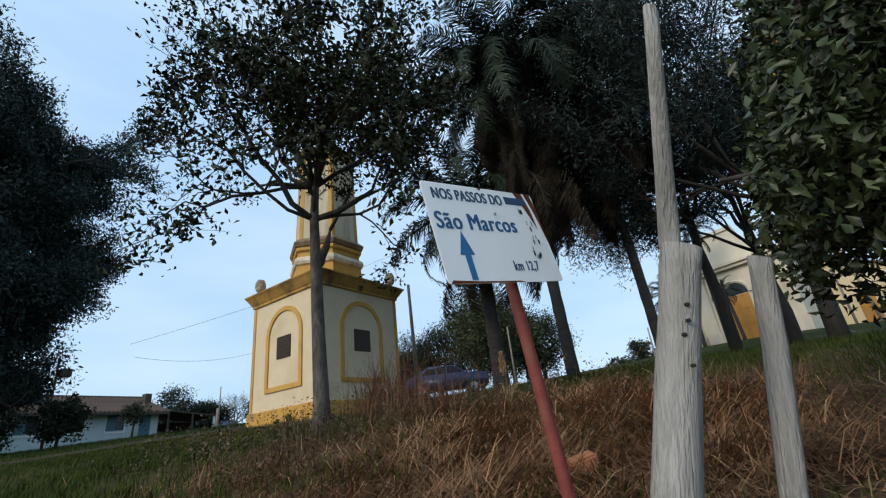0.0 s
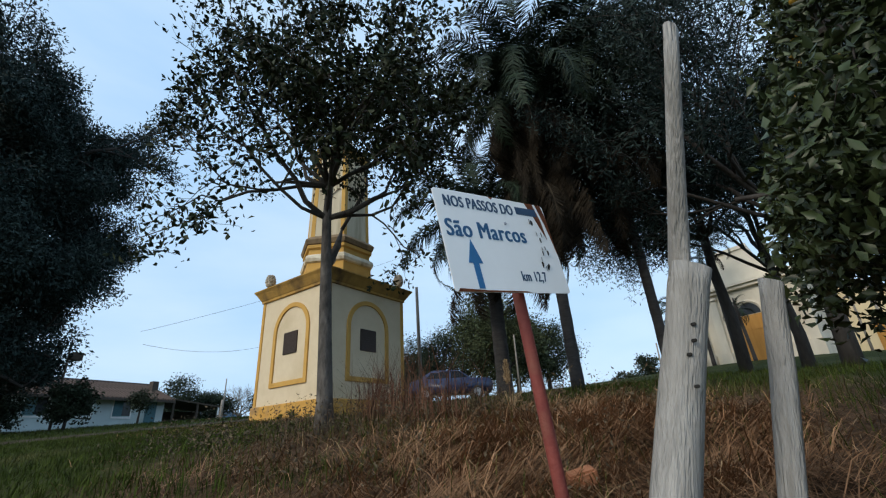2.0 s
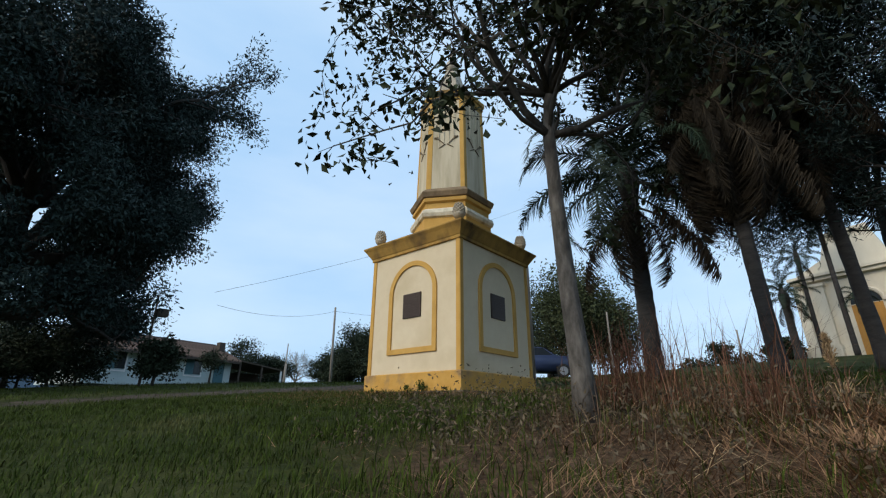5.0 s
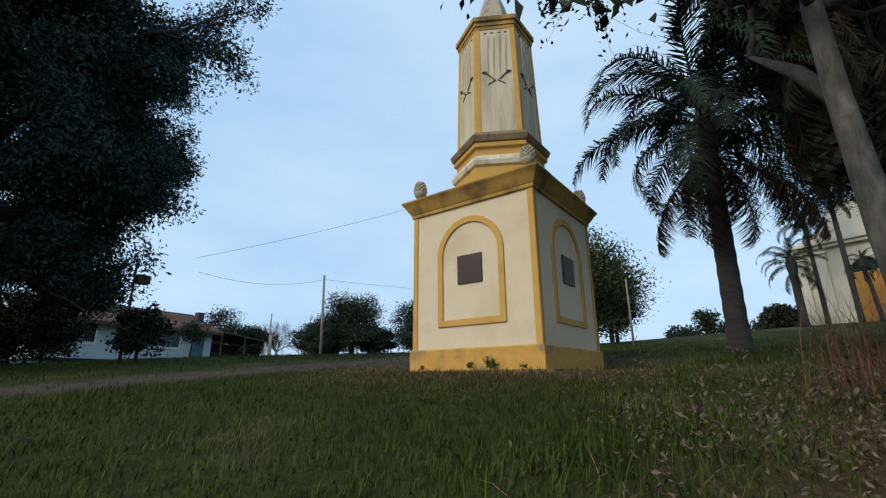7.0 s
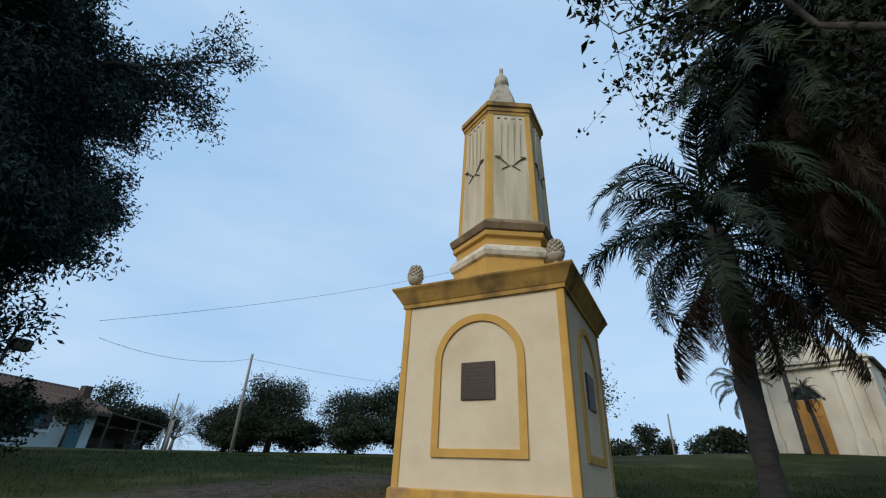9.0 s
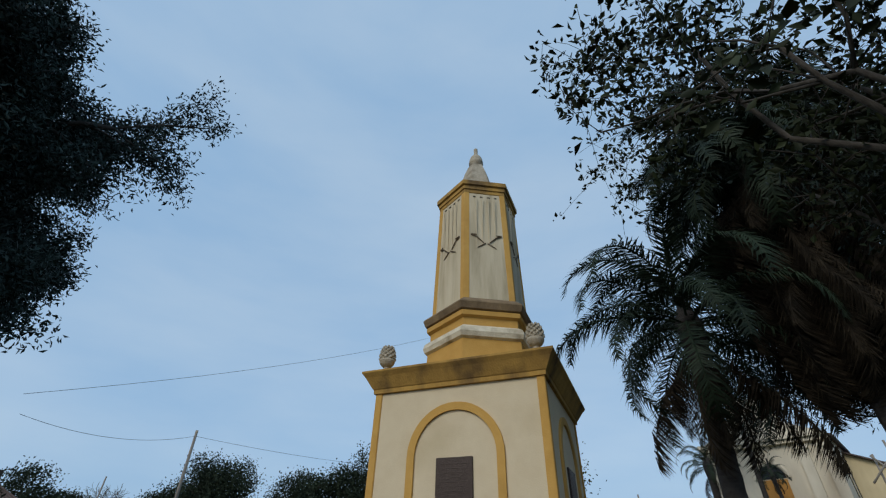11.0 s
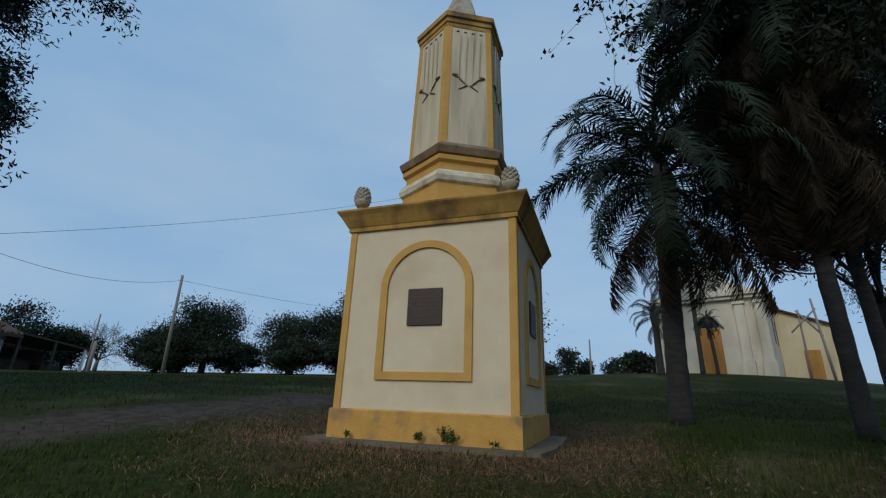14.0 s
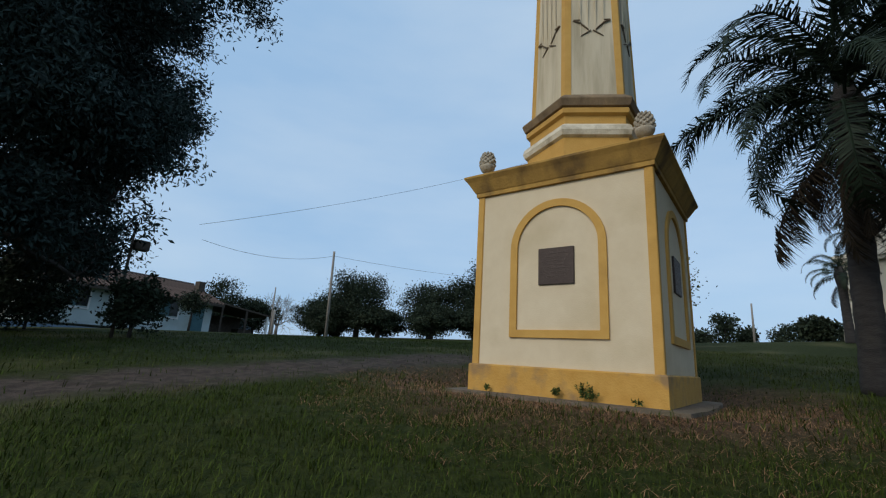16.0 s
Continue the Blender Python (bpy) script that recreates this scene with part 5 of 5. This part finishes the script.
# ---- cars ----
def car(label, paint, m):
    c = thing("car", label, "car", m, "parked cars")
    bm = bmesh.new()
    prof = [(-2.05, 0.3), (-2.1, 0.7), (-1.95, 0.95), (-1.0, 1.0), (-0.45, 1.42), (0.9, 1.46), (1.65, 1.02), (2.05, 0.92), (2.1, 0.55), (2.05, 0.3)]
    half = [0.8, 0.84, 0.82, 0.82, 0.62, 0.62, 0.8, 0.8, 0.84, 0.8]
    p, q = ([bm.verts.new((x, s * h, z)) for (x, z), h in zip(prof, half)] for s in (-1, 1))
    bm.faces.new(p)
    bm.faces.new(q[::-1])
    for i in range(len(prof)):
        bm.faces.new((p[i], q[i], q[(i + 1) % len(prof)], p[(i + 1) % len(prof)]))
    bmesh.ops.recalc_face_normals(bm, faces=bm.faces)
    bmesh.ops.bevel(bm, geom=list(bm.edges), offset=0.05, segments=2, affect="EDGES")
    body = part("body", bm, paint, c, smooth=True)
    for s in (-1, 1):
        for x0, x1 in ((-0.85, 0.0), (0.08, 1.25)):
            bm = bmesh.new()
            quad = [(x0, 1.02), (x1, 1.02), (min(x1, 0.95), 1.38), (max(x0, -0.42), 1.38)]
            vs = [bm.verts.new((x, s * (0.815 - (z - 1.0) * 0.46 + 0.012), z)) for x, z in quad]
            bmesh.ops.solidify(bm, geom=[bm.faces.new(vs)], thickness=0.01)
            part("side_window", bm, WINDOW, body)
    for name, quad in (("windscreen", ((-0.96, 1.04), (-0.5, 1.4))), ("rear_window", ((1.58, 1.07), (0.97, 1.43)))):
        bm = bmesh.new()
        (xa, za), (xb, zb) = quad
        s = -1 if xa < 0 else 1
        vs = [bm.verts.new(t) for t in ((xa + s * 0.02, -0.7, za), (xa + s * 0.02, 0.7, za), (xb + s * 0.02, 0.58, zb), (xb + s * 0.02, -0.58, zb))]
        bmesh.ops.solidify(bm, geom=[bm.faces.new(vs)], thickness=0.01)
        part(name, bm, WINDOW, body)
    for x in (-1.3, 1.3):
        for s in (-1, 1):
            wheel = part("wheel", rings([(0.2, -0.09), (0.29, -0.1), (0.31, -0.06), (0.31, 0.06), (0.29, 0.1), (0.2, 0.09)], 18), TYRE, c, smooth=True)
            wheel.matrix_local = pose(x, s * 0.76, 0.31, 90)
            part("rim", rings([(0.19, -0.105), (0.2, -0.08), (0.2, 0.08), (0.19, 0.105)], 14), CHROME, wheel)
    for s in (-1, 1):
        part("headlight", boxes((-2.13, -2.05, s * 0.6 - 0.14, s * 0.6 + 0.14, 0.68, 0.82), bevel=0.02), CHROME, c)
    return c


car("dark blue car parked in the shade beyond the monument", CAR_BLUE, pose(-4.35, 11.4, gz(-4.35, 11.4), 0, 0, 217))
car("white car parked by the far buildings", CAR_WHITE, pose(-21.8, -11.3, gz(-21.8, -11.3), 0, 0, 164))
car("red car parked behind the great tree", CAR_RED, pose(-23.3, -9.7, gz(-23.3, -9.7), 0, 0, 112))


# ---- poles and wires ----
def pole(label, x, y, height, lean, radius, name="utility_pole", arm=False):
    z = gz(x, y) - 0.2
    t = thing(name, label, "pole", Matrix.Translation((x, y, z)))
    part("shaft", raw("shaft", *tube([(0, 0, 0), (lean[0] * 0.5, lean[1] * 0.5, height * 0.5), (lean[0], lean[1], height)], [radius, radius * 0.85, radius * 0.7], 9), POLE if not arm else DARKWOOD, True), None, t)
    return t, Vector((x + lean[0], y + lean[1], z + height))


p1, top1 = pole("bare weathered utility pole on the far lawn", -20.3, 11.3, 5.7, (-0.05, -0.1), 0.1)
part("insulator", rings([(0.03, -0.1), (0.05, 0.0), (0.02, 0.06)], 8), STONE, p1).location = (0.02, -0.12, 5.6)
pole("thin weathered pole beyond the house", -27.6, 12.0, 3.8, (0, 0), 0.06)
pole("thin pole standing on the far lawn", 1.2, 35.1, 3.8, (0.05, 0), 0.09)
pole("short white fence pole beside the shed", -25.0, 10.5, 1.9, (0, 0), 0.12)
pole("pale pole beside the far shed", -23.8, -8.9, 3.4, (0.1, 0.2), 0.07)
pole("thin post beyond the palms", -0.6, 11.7, 3.0, (0.0, 0), 0.05)
pole("leaning thin pole behind the monument", 0.14, 3.5, 4.1, (0.1, -0.2), 0.07)
pole("slim upright wooden pole before the church", 13.6, 24.9, 4.2, (0.0, 0), 0.07)
braced, top3 = pole("slim leaning wooden pole with crossed braces before the church", 14.6, 24.6, 4.9, (-0.35, 0), 0.08)
for x0, z0, x1, z1 in ((-1.6, 2.9, -0.2, 4.3), (-1.2, 4.2, -0.1, 2.7)):
    part("brace", raw("brace", *tube([(x0, 0.05, z0), (x1, 0.05, z1)], [0.05, 0.05], 6), POLE, True), None, braced)
lampost, top2 = pole("dark lamp post with a small box lamp", -12.9, -2.4, 3.6, (0.02, -0.04), 0.05, "lamp_post", True)
part("lamp_box", boxes((-0.15, 0.15, -0.2, 0.2, -0.15, 0.15), bevel=0.02), DARKWOOD, lampost).location = (0.06, 0.2, 2.95)


def wire(a, b, sag, label):
    a, b = Vector(a), Vector(b)
    pts = [a.lerp(b, s) - Vector((0, 0, sag * 4 * s * (1 - s))) for s in np.linspace(0, 1, 33)]
    solo("overhead_wire", raw("overhead_wire", *tube(pts, [0.009] * 33, 5), CABLE), None, label, "wire", "overhead wires")


wire((-19.0, 2.0, 5.9), (-10.5, 23.0, 16.4), 0.5, "thin dark overhead wire crossing the sky behind the monument")
wire((-18.9, 2.2, 5.2), tuple(top1 - Vector((0, 0, 0.3))), 0.5, "thin dark overhead wire running to the utility pole")
wire(tuple(top1 - Vector((0, 0, 0.3))), (-12.0, 30.0, 7.6), 0.4, "thin dark overhead wire beyond the utility pole")

# ---- distance ----
bm = bmesh.new()
low, high = [], []
for i in range(41):
    a = radians(150 + 60 * i / 40)
    r = 420
    h = 44 + 14 * noise.noise((i * 0.16, 3.1, 0)) + 4 * noise.noise((i * 0.7, 1.0, 0)) - abs(i - 21) * 0.5
    low.append(bm.verts.new((r * math.cos(a), r * math.sin(a), -5)))
    high.append(bm.verts.new(((r + 60) * math.cos(a), (r + 60) * math.sin(a), h)))
for i in range(40):
    bm.faces.new((low[i], low[i + 1], high[i + 1], high[i]))
solo("backdrop", bm, HILL, "hazy blue wooded hill in the distance", "hill", kind="structure")


# ---- grass, straw and weeds ----
def patchy(x, y, s, seed):
    """A smooth field between about 0 and 1."""
    return 0.5 + 0.25 * (np.sin(x * s + seed) * np.cos(y * s * 1.3 - seed) + np.sin((x + y) * s * 0.6 + 2 * seed) * np.cos((x - y) * s * 1.9 + seed))


def blades(name, points, length, width, material, seed, lean=0.5, curl=0.5, label="", category="grass", least=0.0, heap=0.0, comb=0.0):
    """Bent blades of three points a side, one object of stuff."""
    rng = np.random.default_rng(seed)
    n = len(points)
    p = np.array(points, float)
    p[:, 2] += heap * np.maximum(0, patchy(p[:, 0], p[:, 1], 2.6, 2.0) - 0.45) * rng.uniform(0, 1.6, n)
    a = rng.uniform(0, 2 * np.pi, n)
    if comb:
        a = 7.0 * patchy(p[:, 0], p[:, 1], 2.3, 9.0) + 5.0 * patchy(p[:, 0], p[:, 1], 5.1, 4.0) + rng.normal(0, comb, n)
    d = np.stack([np.cos(a), np.sin(a), np.zeros(n)], 1)
    s = np.stack([-np.sin(a), np.cos(a), np.zeros(n)], 1)
    L = (length * rng.uniform(0.5, 1.4, n))[:, None]
    t1 = (lean * rng.uniform(least, 1.2, n))[:, None]
    t2 = t1 + (curl * rng.uniform(0.2, 1.3, n))[:, None]
    up = np.array([[0, 0, 1.0]])
    mid = p + L * 0.5 * (d * np.sin(t1) + up * np.cos(t1))
    tip = mid + L * 0.5 * (d * np.sin(t2) + up * np.cos(t2))
    w = width * rng.uniform(0.6, 1.3, n)[:, None]
    v = np.stack([p - s * w, p + s * w, mid + s * w * 0.75, mid - s * w * 0.75, tip], 1)
    i = np.arange(n)[:, None] * 5
    f = np.concatenate([i + np.array([[0, 1, 2]]), i + np.array([[0, 2, 3]]), i + np.array([[3, 2, 4]])], 1).reshape(-1, 3)
    me = bpy.data.meshes.new(name)
    me.vertices.add(n * 5)
    me.vertices.foreach_set("co", v.reshape(-1))
    me.loops.add(len(f) * 3)
    me.loops.foreach_set("vertex_index", f.reshape(-1))
    me.polygons.add(len(f))
    me.polygons.foreach_set("loop_start", np.arange(len(f)) * 3)
    me.update(calc_edges=True)
    me.materials.append(material)
    return tagged(new(name, me), label, category, kind="stuff")


def in_bank(x, y):
    w = (patchy(x, y, 1.4, 3.0) - 0.5) * 1.6
    u = 0.35 * np.sin(x * 7.1 + 3 * np.sin(y * 5.3)) + 0.35 * np.sin(y * 8.3 + 2 * np.sin(x * 6.1))
    return (y + w + u > -6.4) & (y + w + u < -0.7) & (x + w + u > 4.1)


def sown(n, x0, x1, y0, y1, seed, keep):
    rng = np.random.default_rng(seed)
    x, y = rng.uniform(x0, x1, n), rng.uniform(y0, y1, n)
    k = keep(x, y, rng) & (np.maximum(np.abs(x), np.abs(y)) > 1.4)
    x, y = x[k], y[k]
    return np.stack([x, y, ground_z(x, y) - 0.01], 1)


off_pad = lambda x, y: np.maximum(np.abs(x), np.abs(y)) > 1.6 + 0.3 * patchy(x, y, 4.0, 6.0)
on_track = lambda x, y, r: (np.abs(x - 0.05 * y + 4.5) < 1.0 + 0.5 * patchy(x, y, 1.7, 3.0)) & (y < 3.5) & (r.uniform(0, 1, len(x)) < 0.85)
lawn = lambda x, y, r: off_pad(x, y) & ~in_bank(x, y) & ~on_track(x, y, r) & (r.uniform(0, 1, len(x)) < 0.45 + 0.7 * patchy(x, y, 1.1, 1.0))
blades("lawn_grass", sown(150000, -4, 11.5, -10.5, -2.5, 201, lawn), 0.085, 0.0035, GRASS, 202, 0.7, 0.7, "short green lawn grass on the slope")
blades("far_lawn_grass", sown(110000, -16, 14, -12, 14, 203, lambda x, y, r: lawn(x, y, r) & ((x < -4) | (y > -2.5) | (y < -10.5))), 0.1, 0.006, GRASS, 204, 0.6, 0.7, "green grass farther up the slope")
heaped = lambda x, y: np.clip(bump_at(x, y, 8.2, -3.9, 0.9, 1.0) + bump_at(x, y, 8.1, -5.0, 0.8, 1.0) + bump_at(x, y, 9.2, -4.6, 0.7, 0.5), 0, 1)
dry_part = lambda x, y: np.clip((x - 4.4) / 2.4, 0.1, 1.0) * np.clip((-1.9 - y) / 1.0, 0.05, 1.0) * np.clip((9.8 - x) / 0.7, 0.1, 1.0)
blades("dry_straw", sown(130000, 2.5, 13, -7.2, -0.3, 205, lambda x, y, r: in_bank(x, y) & (r.uniform(0, 1, len(x)) < dry_part(x, y) * (0.1 + 0.9 * patchy(x, y, 2.6, 2.0) + 0.5 * heaped(x, y)))), 0.27, 0.0024, STRAW, 206, 1.45, 0.5, "tangled dry straw lying on the bank", least=0.6, heap=0.22, comb=0.75)
blades("straw_mat", sown(26000, 6, 11, -6.2, -2.0, 217, lambda x, y, r: in_bank(x, y) & (r.uniform(0, 1, len(x)) < dry_part(x, y) * (0.06 + heaped(x, y)))), 0.4, 0.003, STRAW_PALE, 218, 1.35, 0.6, "heaped pale straw beside the road sign", least=0.6, heap=0.3, comb=0.6)
blades("loose_stalks", sown(1500, 5.0, 12, -6.4, -0.5, 215, lambda x, y, r: in_bank(x, y)), 0.5, 0.0028, STALK, 216, 1.3, 0.35, "long pale dry stalks lying over the bank", least=0.7, heap=0.12)
ringed = lambda x, y, r: off_pad(x, y) & (np.hypot(x, y + 0.7) < 3.8) & (r.uniform(0, 1, len(x)) < (1.65 - np.hypot(x, y + 0.7) * 0.38) * (0.55 + 0.8 * patchy(x, y, 3.1, 7.0)))
blades("dry_grass_ring", sown(120000, -3.9, 3.9, -4.6, 3.6, 207, ringed), 0.15, 0.0024, STRAW_PALE, 208, 1.45, 0.6, "dry pale grass round the monument apron", least=0.65)
tall = lambda x, y, r: in_bank(x, y) & (y > -5.2) & (x > 4.9) & (r.uniform(0, 1, len(x)) < (1.3 * patchy(x, y, 2.1, 5.0) - 0.25) * np.clip((7.4 - x) / 1.6, 0.06, 1))
blades("tall_weeds", sown(14000, 3, 12, -5.4, 0.5, 209, tall), 0.42, 0.003, WEED, 210, 0.5, 0.7, "tall reddish dry weeds on the bank", "weeds")
clump = lambda x, y: bump_at(x, y, 4.85, -3.25, 0.2, 1.0) + bump_at(x, y, 5.3, -3.35, 0.2, 1.0) + bump_at(x, y, 6.2, -3.5, 0.2, 0.8)
blades("red_weeds", sown(26000, 2.8, 8.2, -4.6, -1.9, 225, lambda x, y, r: r.uniform(0, 1, len(x)) < 0.55 * clump(x, y)), 0.85, 0.0036, RED_WEED, 226, 0.4, 0.75, "tall red-brown seeding weeds behind the young tree", "weeds")
blades("green_tufts", sown(42000, 3, 13, -6.8, 1.5, 211, lambda x, y, r: r.uniform(0, 1, len(x)) < (1.5 * patchy(x, y, 1.7, 8.0) - 0.3) * np.where((x < 7.0) | (y > -2.6) | (y < -5.4), 1.0, 0.25)), 0.19, 0.0036, GRASS, 212, 0.6, 0.7, "green grass tufts among the straw")


def leafy_weeds():
    """Low dark leafy weeds on stalks round the young tree and along the bank's foot."""
    rng = np.random.default_rng(227)
    spots = sown(1500, 3.0, 9.0, -6.0, -2.0, 228, lambda x, y, r: r.uniform(0, 1, len(x)) < 0.10 + 0.5 * bump_at(x, y, 4.7, -4.6, 0.8, 1.0) + 0.35 * bump_at(x, y, 6.2, -3.6, 0.9, 1.0))
    pts = []
    for p in spots:
        h = rng.uniform(0.12, 0.42)
        k = int(10 + 30 * h)
        u = rng.uniform(0.15, 1, k)[:, None]
        pts.append(p + np.array([0, 0, h]) * u + rng.normal(0, 0.05, (k, 3)) * (0.5 + u))
    pts = np.concatenate(pts)
    me = leaf_cloud("leafy_weeds", pts, np.tile((0, 0, 0.4), (len(pts), 1)), 0.04, WEED_LEAF, 229, 0.4)
    return tagged(new("leafy_weeds", me), "low dark purplish leafy weeds round the tree foot", "weeds", kind="stuff")


leafy_weeds()


def plume_reed(x, y, h):
    """A dry reed stalk with a feathery seed head."""
    rng = np.random.default_rng(231)
    t = thing("plume_reed", "single dry reed with a feathery pale seed plume", "reed", Matrix.Translation((x, y, gz(x, y) - 0.03)))
    part("stalk", raw("stalk", *tube([(0, 0, 0), (0.01, 0, h * 0.5), (-0.015, 0, h)], [0.007, 0.006, 0.003], 6), WEED, True), None, t)
    u = rng.uniform(0, 1, 420)
    r = 0.028 * np.sin(np.pi * np.clip(u * 0.85 + 0.12, 0, 1))
    a = rng.uniform(0, 2 * np.pi, 420)
    pts = np.stack([-0.012 + r * np.cos(a), r * np.sin(a), h - 0.26 + 0.28 * u], 1)
    part("plume", leaf_cloud("plume", pts, np.tile((0, 0, 2.2), (420, 1)), 0.05, STALK, 232, 0.12), None, t, "feathery pale seed head")
    for k in range(14):
        a0 = rng.uniform(0, 6.28)
        part("dry_leaf", raw("dry_leaf", *tube([(0, 0, 0.02), (0.09 * math.cos(a0), 0.09 * math.sin(a0), h * rng.uniform(0.25, 0.5)), (0.2 * math.cos(a0), 0.2 * math.sin(a0), h * rng.uniform(0.2, 0.55))], [0.005, 0.004, 0.002], 4), STALK), None, t)


plume_reed(6.65, -2.75, 0.66)
broken = solo("broken_brick", boxes((-0.09, 0.07, -0.055, 0.055, -0.03, 0.05), bevel=0.012), TERRACOTTA, "broken orange clay brick lying in the straw", "brick")
broken.matrix_world = pose(8.4, -5.24, gz(8.4, -5.24) + 0.05, 12, -14, 35)


# weeds at the foot of the plinth
def plinth_weeds():
    rng = np.random.default_rng(221)
    pts, ups = [], []
    for x, size in ((0.42, 0.16), (0.03, 0.11), (-1.0, 0.06), (0.5, 0.1), (1.05, 0.05)):
        for k in range(int(9 * size / 0.1)):
            a, out = rng.uniform(0, 2 * math.pi), rng.uniform(0.2, 1.0)
            for u in np.linspace(0.25, 1, 9):
                pts.append((x + size * out * u * math.cos(a), -1.46 + 0.35 * size * out * u * math.sin(a), -0.02 + size * 1.1 * u * (1.25 - 0.5 * out * u)))
                ups.append((math.cos(a) * 0.7, -0.5, 0.5))
    me = leaf_cloud("plinth_weeds", np.array(pts), np.array(ups), 0.045, WEED_GREEN, 222, 0.5)
    return tagged(new("plinth_weeds", me), "small green leafy weeds at the foot of the plinth", "weeds", kind="stuff")


plinth_weeds()
